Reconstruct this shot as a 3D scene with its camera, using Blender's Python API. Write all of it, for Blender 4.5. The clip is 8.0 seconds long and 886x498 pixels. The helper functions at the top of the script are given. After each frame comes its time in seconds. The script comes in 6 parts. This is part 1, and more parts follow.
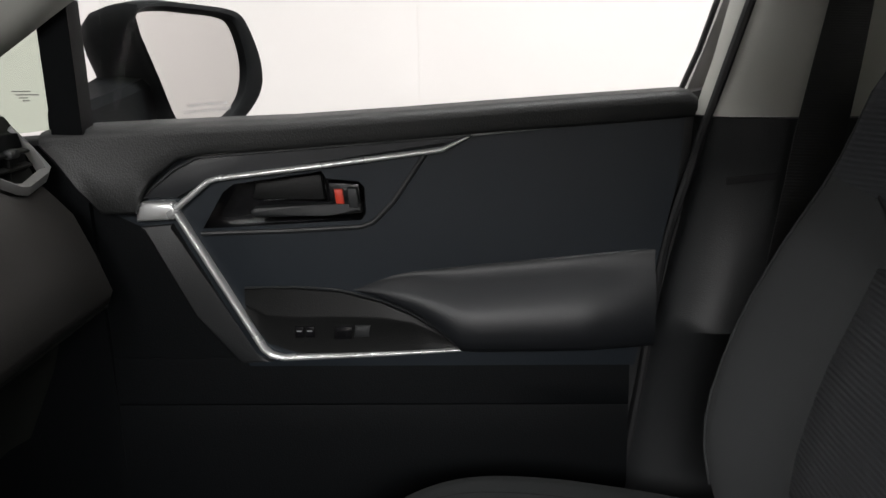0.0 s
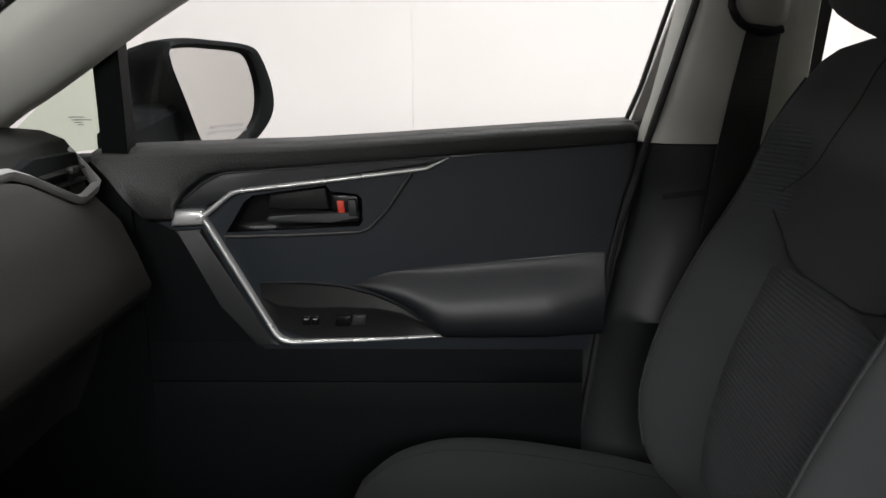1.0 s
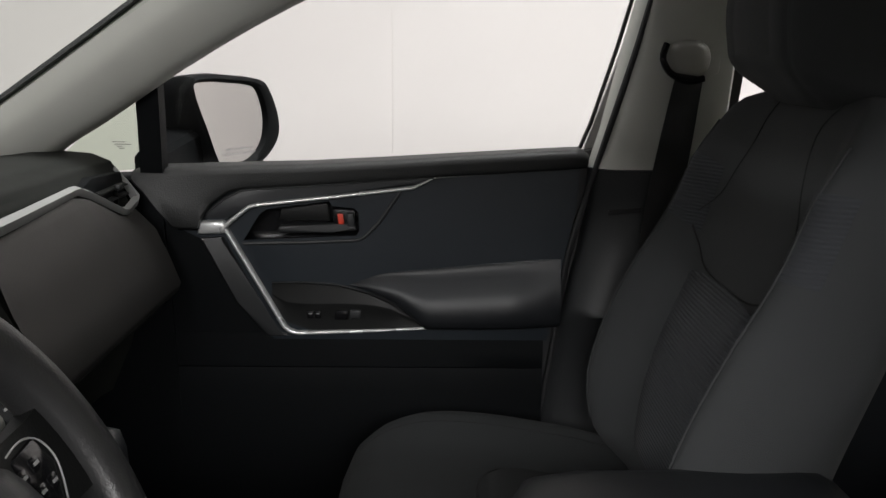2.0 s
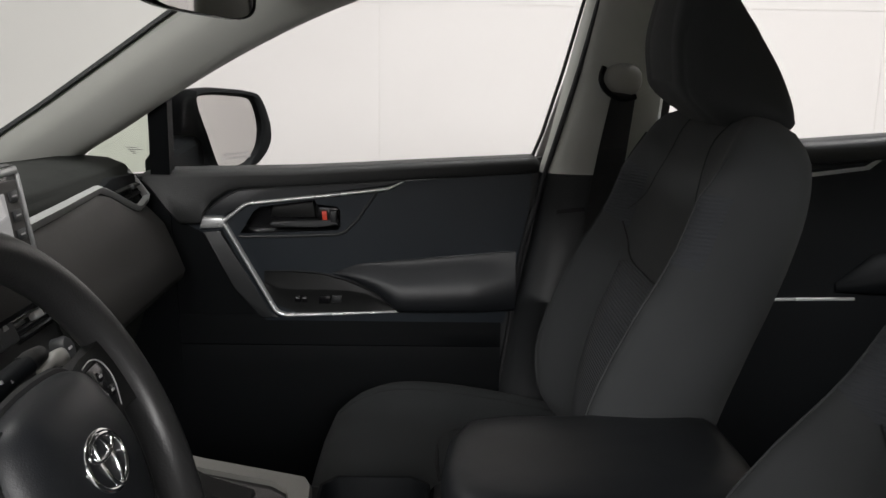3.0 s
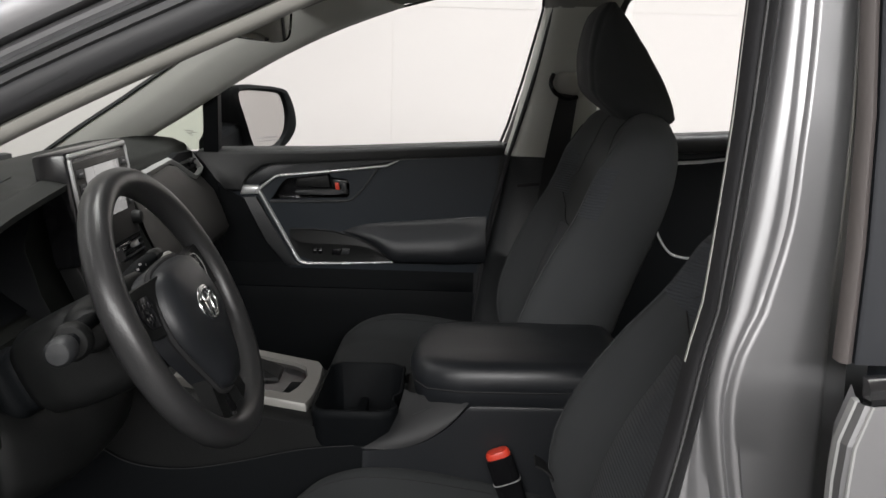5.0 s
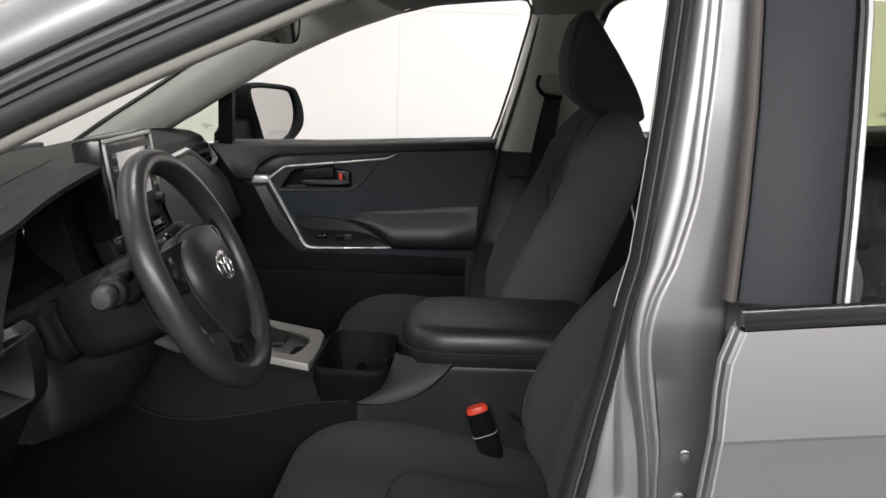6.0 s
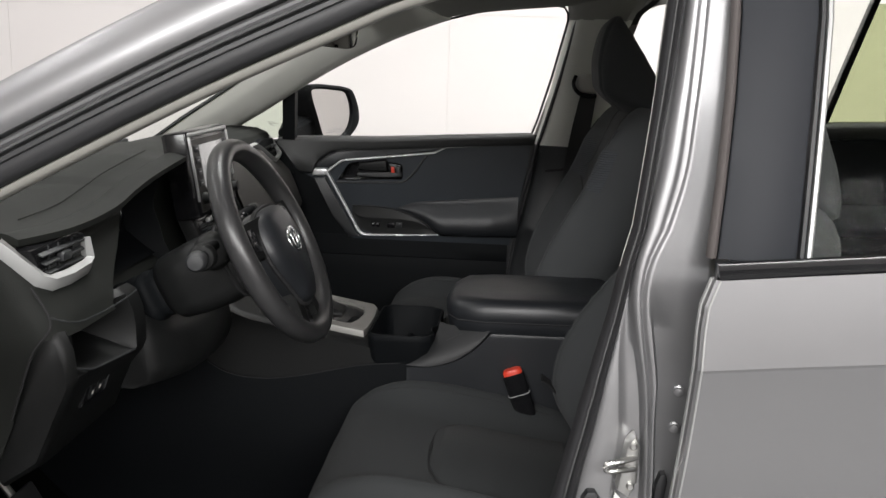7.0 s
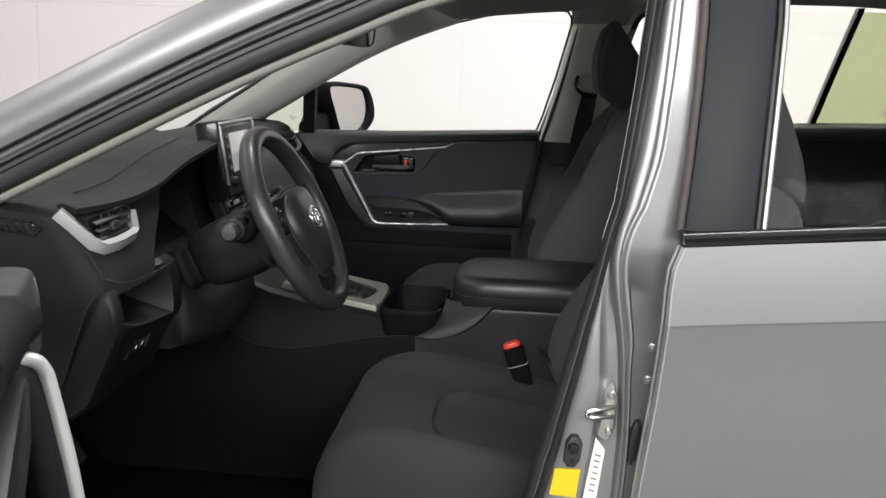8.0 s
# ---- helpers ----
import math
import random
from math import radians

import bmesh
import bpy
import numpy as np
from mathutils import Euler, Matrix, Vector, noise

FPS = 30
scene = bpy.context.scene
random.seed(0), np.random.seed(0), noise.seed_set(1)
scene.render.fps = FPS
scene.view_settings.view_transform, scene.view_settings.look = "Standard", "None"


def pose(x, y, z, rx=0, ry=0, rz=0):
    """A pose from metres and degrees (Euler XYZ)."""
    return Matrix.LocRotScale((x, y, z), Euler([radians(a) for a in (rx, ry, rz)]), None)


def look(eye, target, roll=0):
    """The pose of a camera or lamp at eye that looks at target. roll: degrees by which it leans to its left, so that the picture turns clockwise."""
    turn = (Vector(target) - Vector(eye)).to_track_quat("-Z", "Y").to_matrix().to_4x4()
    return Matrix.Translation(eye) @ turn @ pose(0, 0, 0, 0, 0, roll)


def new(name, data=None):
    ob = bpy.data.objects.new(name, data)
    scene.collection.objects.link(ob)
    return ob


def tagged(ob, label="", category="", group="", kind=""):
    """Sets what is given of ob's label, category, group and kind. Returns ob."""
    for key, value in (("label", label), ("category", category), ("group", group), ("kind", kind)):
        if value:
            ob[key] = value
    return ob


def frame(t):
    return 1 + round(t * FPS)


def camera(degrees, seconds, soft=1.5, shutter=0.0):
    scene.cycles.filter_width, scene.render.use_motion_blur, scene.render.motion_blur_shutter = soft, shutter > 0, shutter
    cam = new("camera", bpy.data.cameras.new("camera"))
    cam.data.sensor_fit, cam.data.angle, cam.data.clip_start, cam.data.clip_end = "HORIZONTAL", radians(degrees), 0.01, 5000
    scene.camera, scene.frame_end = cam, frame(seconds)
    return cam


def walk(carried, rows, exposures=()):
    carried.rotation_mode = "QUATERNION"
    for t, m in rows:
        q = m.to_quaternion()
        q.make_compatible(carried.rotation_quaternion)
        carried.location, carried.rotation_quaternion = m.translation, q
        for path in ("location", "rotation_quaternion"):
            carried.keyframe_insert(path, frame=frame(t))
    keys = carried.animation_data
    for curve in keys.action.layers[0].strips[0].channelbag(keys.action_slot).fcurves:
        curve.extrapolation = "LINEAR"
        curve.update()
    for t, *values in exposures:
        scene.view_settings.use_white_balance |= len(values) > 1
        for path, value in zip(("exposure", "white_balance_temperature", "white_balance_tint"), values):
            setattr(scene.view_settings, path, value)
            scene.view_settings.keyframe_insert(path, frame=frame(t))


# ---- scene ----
cam = camera(52.0, 8.0)
PATH = [
    (0, (0.107, -0.32, 1.193), (0.053, 1.625, 0.732), -0.8),
    (0.5, (0.118, -0.415, 1.208), (0.069, 1.532, 0.753), -0.6),
    (1, (0.127, -0.531, 1.232), (0.086, 1.42, 0.791), -0.3),
    (1.5, (0.109, -0.658, 1.255), (0.099, 1.296, 0.829), 0.1),
    (3, (0.157, -1.015, 1.308), (0.191, 0.942, 0.901), 0.9),
    (3.5, (0.173, -1.14, 1.308), (0.202, 0.818, 0.902), 1.1),
    (4, (0.188, -1.289, 1.319), (0.213, 0.669, 0.911), 1.3),
    (4.5, (0.197, -1.414, 1.332), (0.218, 0.544, 0.923), 1.4),
    (5.8, (0.267, -1.686, 1.344), (0.233, 0.264, 0.903), 2.0),
    (6, (0.265, -1.724, 1.338), (0.247, 0.232, 0.924), 2.3),
    (6.5, (0.284, -1.829, 1.339), (0.214, 0.127, 0.927), 2.5),
    (7, (0.292, -1.945, 1.338), (0.162, 0.008, 0.926), 1.9),
    (7.5, (0.303, -2.051, 1.334), (0.159, -0.098, 0.926), 2.3),
    (8, (0.318, -2.125, 1.326), (0.161, -0.173, 0.922), 2.6),
]
walk(cam, [(t, look(eye, target, roll)) for t, eye, target, roll in PATH],
     [(0, 0.2), (0.9, 0.18), (1.3, -0.12), (4.7, -0.04), (5.8, 0.25), (8, 0.24)])

# ---- world and lights ----
world = bpy.data.worlds.new("studio_world")
scene.world = world
world.use_nodes = True
world.node_tree.nodes["Background"].inputs[0].default_value = (0.9, 0.95, 1.0, 1)
world.node_tree.nodes["Background"].inputs[1].default_value = 0.05


def area_lamp(name, x, y, z, sx, sy, watts, tilt=0, col=(1.0, 0.985, 0.975)):
    d = bpy.data.lights.new(name, "AREA")
    d.shape, d.size, d.size_y, d.energy, d.color = "RECTANGLE", sx, sy, watts, col
    ob = new(name, d)
    ob.matrix_world = pose(x, y, z, tilt)
    return ob


area_lamp("ceiling_light_bank", 2.2, 0.4, 3.9, 5.8, 0.9, 375)
area_lamp("front_light_bank", -3.2, 0.0, 3.9, 0.25, 4.4, 45)
# unseen fill lamp added on the driver side to brighten the cabin
area_lamp("side_fill_lamp", 0.8, -5.1, 3.0, 6.2, 0.9, 350, 55)


# ---- materials ----
def mat(name, col, rough=0.5, metal=0.0, grain=0.0, grain_size=0.002, stain=0.12, stain_size=0.15, spec=0.5, coat=0.0,
        sheen=0.0, ribs=0.0, rib_dir="Z", ribs_per_m=140.0, rough_var=0.12):
    m = bpy.data.materials.new(name)
    m.use_nodes = True
    nt = m.node_tree
    n, l = nt.nodes, nt.links
    b = n["Principled BSDF"]
    b.inputs["Metallic"].default_value = metal
    b.inputs["Specular IOR Level"].default_value = spec
    b.inputs["Coat Weight"].default_value = coat
    b.inputs["Coat Roughness"].default_value = 0.2
    b.inputs["Sheen Weight"].default_value = sheen
    tc = n.new("ShaderNodeTexCoord")
    big = n.new("ShaderNodeTexNoise")
    big.inputs["Scale"].default_value = 1.0 / stain_size
    big.inputs["Detail"].default_value = 5
    l.new(tc.outputs["Object"], big.inputs["Vector"])
    small = n.new("ShaderNodeTexNoise")
    small.inputs["Scale"].default_value = 1.0 / grain_size
    small.inputs["Detail"].default_value = 2
    l.new(tc.outputs["Object"], small.inputs["Vector"])
    mix = n.new("ShaderNodeMix")
    mix.data_type = "RGBA"
    mix.inputs["A"].default_value = (*[c * (1 - stain) for c in col], 1)
    mix.inputs["B"].default_value = (*[min(1, c * (1 + stain)) for c in col], 1)
    l.new(big.outputs["Fac"], mix.inputs["Factor"])
    l.new(mix.outputs["Result"], b.inputs["Base Color"])
    mr = n.new("ShaderNodeMapRange")
    mr.inputs["To Min"].default_value = max(0.02, rough - rough_var)
    mr.inputs["To Max"].default_value = min(1.0, rough + rough_var)
    l.new(big.outputs["Fac"], mr.inputs["Value"])
    l.new(mr.outputs["Result"], b.inputs["Roughness"])
    bump_in = None
    if grain:
        bp = n.new("ShaderNodeBump")
        bp.inputs["Strength"].default_value = grain
        bp.inputs["Distance"].default_value = grain_size * 0.4
        l.new(small.outputs["Fac"], bp.inputs["Height"])
        bump_in = bp
    if ribs:
        wv = n.new("ShaderNodeTexWave")
        wv.bands_direction = rib_dir
        wv.inputs["Scale"].default_value = ribs_per_m / 3.1416
        wv.inputs["Distortion"].default_value = 0.3
        l.new(tc.outputs["Object"], wv.inputs["Vector"])
        b2 = n.new("ShaderNodeBump")
        b2.inputs["Strength"].default_value = ribs
        b2.inputs["Distance"].default_value = 0.003
        l.new(wv.outputs["Fac"], b2.inputs["Height"])
        if bump_in:
            l.new(bump_in.outputs["Normal"], b2.inputs["Normal"])
        bump_in = b2
    if bump_in:
        l.new(bump_in.outputs["Normal"], b.inputs["Normal"])
    return m


M_PLASTIC = mat("black_grained_plastic", (0.023, 0.0245, 0.026), 0.44, grain=0.5, grain_size=0.0016)
M_SKIN = mat("soft_black_door_skin", (0.0135, 0.0185, 0.0245), 0.40, spec=0.38, grain=0.35, grain_size=0.0012)
M_PAD = mat("black_leatherette", (0.014, 0.0155, 0.018), 0.40, grain=0.35, grain_size=0.0014)
# far below real black plastic: shade low in the cabin is put into the base
M_LOW = mat("shade_black_plastic", (0.0036, 0.0044, 0.0053), 0.64, grain=0.4, grain_size=0.002, spec=0.13)
M_CAP = mat("grained_sill_plastic", (0.017, 0.018, 0.018), 0.55, grain=0.7, grain_size=0.0022)
M_SURROUND = mat("warm_silver_plastic", (0.24, 0.235, 0.22), 0.42, 0.25, grain=0.15, grain_size=0.001, stain=0.06)
M_GLOSS = mat("gloss_black_plastic", (0.008, 0.008, 0.009), 0.18, stain=0.05)
M_DASH = mat("dark_dash_vinyl", (0.0084, 0.0096, 0.0082), 0.7, spec=0.26, grain=0.5, grain_size=0.0018)
M_RIM = mat("grained_wheel_plastic", (0.026, 0.0262, 0.0268), 0.34, grain=0.3, grain_size=0.0022)
M_SHOULDER = mat("satin_console_plastic", (0.014, 0.0145, 0.0155), 0.48, spec=0.34, grain=0.25, grain_size=0.0014)
M_COL = mat("black_column_plastic", (0.0075, 0.008, 0.008), 0.46, spec=0.26, grain=0.4, grain_size=0.0016)
M_DASHFACE = mat("brownish_dash_vinyl", (0.020, 0.0188, 0.0175), 0.55, grain=0.5, grain_size=0.0018)
M_SILVER = mat("satin_silver_trim", (0.72, 0.73, 0.73), 0.28, 0.6, grain=0.03, grain_size=0.001, stain=0.06)
M_SILVERPAINT = mat("matt_silver_plastic", (0.40, 0.405, 0.40), 0.42, 0.4, grain=0.15, grain_size=0.001, stain=0.06)
M_CHROME = mat("chrome", (0.85, 0.86, 0.87), 0.08, 1.0, stain=0.03, rough_var=0.04)
M_STEEL = mat("zinc_plated_steel", (0.6, 0.6, 0.58), 0.3, 1.0, grain=0.3, grain_size=0.002)
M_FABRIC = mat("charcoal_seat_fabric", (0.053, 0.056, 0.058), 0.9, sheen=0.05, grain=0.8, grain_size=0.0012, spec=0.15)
# darker copy of the seat fabric; shade on the cushions is put into it
M_FABRIC2 = mat("shaded_seat_fabric", (0.034, 0.0365, 0.0375), 0.9, sheen=0.04, grain=0.8, grain_size=0.0012, spec=0.15)
M_RIB = mat("ribbed_seat_fabric", (0.053, 0.057, 0.063), 0.9, sheen=0.06, grain=0.5, grain_size=0.0011, spec=0.2, ribs=0.45, ribs_per_m=190)
M_SEAM = mat("black_seam_thread", (0.012, 0.012, 0.013), 0.8, grain=0.6, grain_size=0.001)
# black carpet with the footwell's shade put into its base colour
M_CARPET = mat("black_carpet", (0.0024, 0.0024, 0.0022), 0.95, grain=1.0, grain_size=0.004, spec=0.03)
M_PAINT = mat("silver_metallic_paint", (0.272, 0.272, 0.278), 0.39, 0.7, grain=0.06, grain_size=0.0006, stain=0.03, coat=0.2, rough_var=0.03)
M_RUBBER = mat("black_rubber_seal", (0.022, 0.0225, 0.024), 0.5, grain=0.4, grain_size=0.001)
M_LIP = mat("dark_grey_seal_cloth", (0.024, 0.024, 0.026), 0.75, grain=0.6, grain_size=0.001, spec=0.3)
M_PIPING = mat("grey_seal_piping", (0.075, 0.075, 0.076), 0.6, grain=0.3, grain_size=0.001)
M_GASKET = mat("brown_grey_gasket", (0.085, 0.075, 0.072), 0.6, grain=0.3, grain_size=0.001)
M_APPLIQUE = mat("satin_black_pillar_film", (0.019, 0.021, 0.025), 0.55, grain=0.3, grain_size=0.0008, stain=0.05, spec=0.22)
M_POST = mat("pale_silver_post", (0.33, 0.32, 0.31), 0.45, grain=0.1, grain_size=0.001, stain=0.06)
M_CREAM = mat("warm_grey_pillar_trim", (0.47, 0.475, 0.44), 0.6, grain=0.3, grain_size=0.0015)
M_HEADLINER = mat("grey_headliner_cloth", (0.22, 0.22, 0.21), 0.9, grain=0.6, grain_size=0.0015, spec=0.2)
M_GUIDE = mat("grey_belt_guide_plastic", (0.30, 0.295, 0.27), 0.5, grain=0.2, grain_size=0.0012)
M_BELT = mat("black_belt_webbing", (0.016, 0.016, 0.017), 0.7, grain=0.3, grain_size=0.001, ribs=0.5, ribs_per_m=600)
M_RED = mat("red_plastic", (0.75, 0.06, 0.03), 0.4, stain=0.06)
M_YELLOW = mat("yellow_sticker", (0.66, 0.50, 0.012), 0.5, stain=0.05)
M_PAPER = mat("white_sticker", (0.75, 0.75, 0.7), 0.5, stain=0.05)
M_PRINT = mat("grey_print", (0.35, 0.35, 0.35), 0.6, stain=0.05)
M_PRINTDARK = mat("dark_print", (0.10, 0.10, 0.09), 0.6, stain=0.05)
M_MIRROR = mat("mirror_glass", (0.56, 0.55, 0.54), 0.03, 1.0, stain=0.01, rough_var=0.01)
M_MIRRORBLACK = mat("matt_black_mirror_shell", (0.005, 0.0055, 0.006), 0.5, grain=0.3, grain_size=0.0015, spec=0.06)
M_WALL = mat("off_white_panel_wall", (0.755, 0.725, 0.714), 0.55, grain=0.1, grain_size=0.01, stain=0.02, stain_size=1.2)
M_WALLJOINT = mat("panel_joint", (0.80, 0.775, 0.76), 0.6)
M_WALLGREY = mat("dimmed_panel_wall", (0.52, 0.51, 0.505), 0.6, grain=0.1, grain_size=0.01, stain=0.04, stain_size=1.2)
M_FLOOR = mat("grey_studio_floor", (0.14, 0.14, 0.14), 0.45, grain=0.2, grain_size=0.01, stain=0.15, stain_size=0.8)
M_SCREEN = mat("pale_glow_display", (0.05, 0.052, 0.055), 0.07, stain=0.03, rough_var=0.03, spec=0.9)

# even emission put into the display glass to make it pale
screen_shader = M_SCREEN.node_tree.nodes["Principled BSDF"]
screen_shader.inputs["Emission Color"].default_value = (1.0, 0.97, 0.95, 1)
screen_shader.inputs["Emission Strength"].default_value = 0.26


def thin_glass(name, tint, gloss=0.04):
    """A thin pane: tinted, with a faint even reflection."""
    m = bpy.data.materials.new(name)
    m.use_nodes = True
    n, l = m.node_tree.nodes, m.node_tree.links
    n.remove(n["Principled BSDF"])
    a, b, mx = n.new("ShaderNodeBsdfTransparent"), n.new("ShaderNodeBsdfGlossy"), n.new("ShaderNodeMixShader")
    a.inputs["Color"].default_value = (*tint, 1)
    b.inputs["Roughness"].default_value = 0.03
    mx.inputs[0].default_value = gloss
    l.new(a.outputs[0], mx.inputs[1])
    l.new(b.outputs[0], mx.inputs[2])
    l.new(mx.outputs[0], n["Material Output"].inputs["Surface"])
    return m


M_SCREENGLASS = thin_glass("windscreen_glass", (0.865, 0.895, 0.865), 0.02)
M_GLASS = thin_glass("clear_window_glass", (0.985, 0.99, 0.985), 0.015)
M_TINT = thin_glass("green_tinted_glass", (0.82, 0.86, 0.80), 0.0005)
M_REARGLASS = thin_glass("lightly_tinted_glass", (0.93, 0.94, 0.915), 0.001)
M_PRIV = thin_glass("dark_privacy_glass", (0.70, 0.73, 0.575), 0.004)


# ---- mesh helpers ----
MAP = {"xz": lambda u, v, d: (u, d, v), "yz": lambda u, v, d: (d, u, v), "xy": lambda u, v, d: (u, v, d)}


def part(name, bm, material, parent=None, label="", smooth=38, base=None):
    bmesh.ops.remove_doubles(bm, verts=bm.verts, dist=1e-5)
    bmesh.ops.recalc_face_normals(bm, faces=bm.faces)
    lim = radians(smooth)
    for f in bm.faces:
        f.smooth = True
    for e in bm.edges:
        e.smooth = len(e.link_faces) == 2 and e.calc_face_angle(0) < lim
    me = bpy.data.meshes.new(name)
    bm.to_mesh(me)
    bm.free()
    me.materials.append(material)
    ob = new(name, me)
    if parent:
        ob.parent = parent
        root = parent
        while root.parent:
            root = root.parent
        if "base" in root:
            ob.matrix_parent_inverse = Matrix.Translation(root["base"]).inverted() if parent == root else Matrix()
    if label:
        tagged(ob, label)
    return ob


def thing(name, label, category, base=(0, 0, 0), group=""):
    ob = new(name)
    ob.location = base
    ob.empty_display_size = 0.05
    ob["base"] = base
    return tagged(ob, label, category, group)


def plate(pts, d0, d1, plane="xz", bevel=0.004, seg=2, holes=(), both=False):
    """A slab with the given outline between depths d0 (its show side) and d1."""
    bm = bmesh.new()
    f = MAP[plane]
    if holes:
        edges = []
        for loop in (pts, *holes):
            vs = [bm.verts.new(f(u, v, d0)) for u, v in loop]
            edges += [bm.edges.new((vs[i], vs[(i + 1) % len(vs)])) for i in range(len(vs))]
        bmesh.ops.triangle_fill(bm, use_beauty=True, edges=edges)
        rim = [e for e in bm.edges if len(e.link_faces) == 1]
        got = bmesh.ops.extrude_edge_only(bm, edges=rim)
        off = Vector(f(0, 0, d1)) - Vector(f(0, 0, d0))
        for v in got["geom"]:
            if isinstance(v, bmesh.types.BMVert):
                v.co += off
        return bm
    a = [bm.verts.new(f(u, v, d0)) for u, v in pts]
    b = [bm.verts.new(f(u, v, d1)) for u, v in pts]
    n = len(pts)
    front = bm.faces.new(a)
    back = bm.faces.new(b[::-1])
    for i in range(n):
        bm.faces.new((a[i], b[i], b[(i + 1) % n], a[(i + 1) % n]))
    if bevel:
        es = list(front.edges) + (list(back.edges) if both else [])
        bmesh.ops.bevel(bm, geom=es, offset=bevel, segments=seg, affect="EDGES", profile=0.5, clamp_overlap=True)
    return bm


def box(x0, x1, y0, y1, z0, z1, bevel=0.004, seg=2):
    bm = bmesh.new()
    bmesh.ops.create_cube(bm, size=1)
    for v in bm.verts:
        v.co = Vector((x0 if v.co.x < 0 else x1, y0 if v.co.y < 0 else y1, z0 if v.co.z < 0 else z1))
    if bevel:
        bmesh.ops.bevel(bm, geom=list(bm.edges), offset=bevel, segments=seg, affect="EDGES", profile=0.5)
    return bm


def skin(rings, closed=True, caps=True, bm=None):
    """Skins a row of rings of equal length."""
    bm = bm or bmesh.new()
    rows = [[bm.verts.new(p) for p in r] for r in rings]
    n = len(rows[0])
    for a, b in zip(rows, rows[1:]):
        for i in range(n if closed else n - 1):
            j = (i + 1) % n
            bm.faces.new((a[i], a[j], b[j], b[i]))
    if caps and closed:
        bm.faces.new(rows[0])
        bm.faces.new(rows[-1][::-1])
    return bm


def smooth_path(pts, per=6, closed=False):
    """Catmull-Rom through the given points."""
    p = [Vector(q) for q in pts]
    out = []
    n = len(p)
    for i in range(n if closed else n - 1):
        a, b, c, d = (p[(i - 1) % n] if closed or i else p[0], p[i], p[(i + 1) % n],
                      p[(i + 2) % n] if closed or i + 2 < n else p[-1])
        for k in range(per):
            t = k / per
            out.append(0.5 * ((2 * b) + (c - a) * t + (2 * a - 5 * b + 4 * c - d) * t * t + (3 * b - a - 3 * c + d) * t ** 3))
    if not closed:
        out.append(p[-1])
    return out


def sweep(path, profile, up=(0, 0, 1), closed_profile=True, loop=False, scales=None):
    """Carries a profile of (side, up) pairs along a path."""
    p = [Vector(q) for q in path]
    up = Vector(up)
    rings = []
    n = len(p)
    for i, q in enumerate(p):
        if loop:
            t = p[(i + 1) % n] - p[i - 1]
        else:
            t = p[min(i + 1, n - 1)] - p[max(i - 1, 0)]
        t.normalize()
        side = t.cross(up).normalized()
        u = side.cross(t).normalized()
        k = scales[i] if scales else 1.0
        rings.append([q + side * (a * k) + u * (b * k) for a, b in profile])
    if loop:
        rings.append(rings[0])
    return skin(rings, closed_profile, caps=closed_profile and not loop)


def circle(r, n=12):
    return [(r * math.cos(2 * math.pi * i / n), r * math.sin(2 * math.pi * i / n)) for i in range(n)]


def oval(w, h, n=16, k=2.6):
    out = []
    for i in range(n):
        a = 2 * math.pi * i / n
        c, s = math.cos(a), math.sin(a)
        out.append((w * math.copysign(abs(c) ** (2 / k), c), h * math.copysign(abs(s) ** (2 / k), s)))
    return out


def tube(path, r, n=10, up=(0, 0, 1), loop=False):
    return sweep(path, circle(r, n), up, loop=loop)


def moved(bm, m):
    bmesh.ops.transform(bm, matrix=m, verts=bm.verts)
    return bm


def lerp(a, b, t):
    return a + (b - a) * t


def interp(x, table):
    """Piecewise linear value of a table of (x, value...)."""
    if x <= table[0][0]:
        return table[0][1:]
    for a, b in zip(table, table[1:]):
        if x <= b[0]:
            t = (x - a[0]) / (b[0] - a[0])
            return tuple(lerp(p, q, t) for p, q in zip(a[1:], b[1:]))
    return table[-1][1:]


def dense(table, per=5):
    """A table of (x, values) smoothed between its rows."""
    out = []
    n = len(table)
    for i in range(n - 1):
        a, b, c, d = table[max(i - 1, 0)], table[i], table[i + 1], table[min(i + 2, n - 1)]
        for k in range(per):
            t = k / per
            row = [0.5 * (2 * q + (r - p) * t + (2 * p - 5 * q + 4 * r - s) * t * t + (3 * q - p - 3 * r + s) * t ** 3) for p, q, r, s in zip(a, b, c, d)]
            row[0] = lerp(b[0], c[0], t)
            out.append(tuple(row))
    return out + [table[-1]]


def lathe(profile, n=24):
    """A turned solid round z from (radius, height) pairs."""
    rings = [[(r * math.cos(2 * math.pi * i / n), r * math.sin(2 * math.pi * i / n), h) for i in range(n)] for r, h in profile]
    return skin(rings)


def lettering(words, size):
    """Flat letters in the built-in font, centred, as a bmesh."""
    cu = bpy.data.curves.new("lettering", "FONT")
    cu.body, cu.size, cu.align_x, cu.resolution_u = words, size, "CENTER", 2
    ob = new("lettering", cu)
    me = ob.to_mesh()
    bm = bmesh.new()
    bm.from_mesh(me)
    ob.to_mesh_clear()
    bpy.data.objects.remove(ob)
    bpy.data.curves.remove(cu)
    return bm


def structure(name, bm, material, label):
    return tagged(part(name, bm, material, smooth=30), label, kind="structure")

# ---- the studio: floor, panelled walls, ceiling ----
X0, X1, Y0, Y1, ZC = -5.0, 6.5, -5.5, 4.5, 4.2
structure("floor", box(X0 - 0.2, X1 + 0.2, Y0 - 0.2, Y1 + 0.2, -0.15, 0.0, 0), M_FLOOR, "smooth grey painted studio floor under the car")
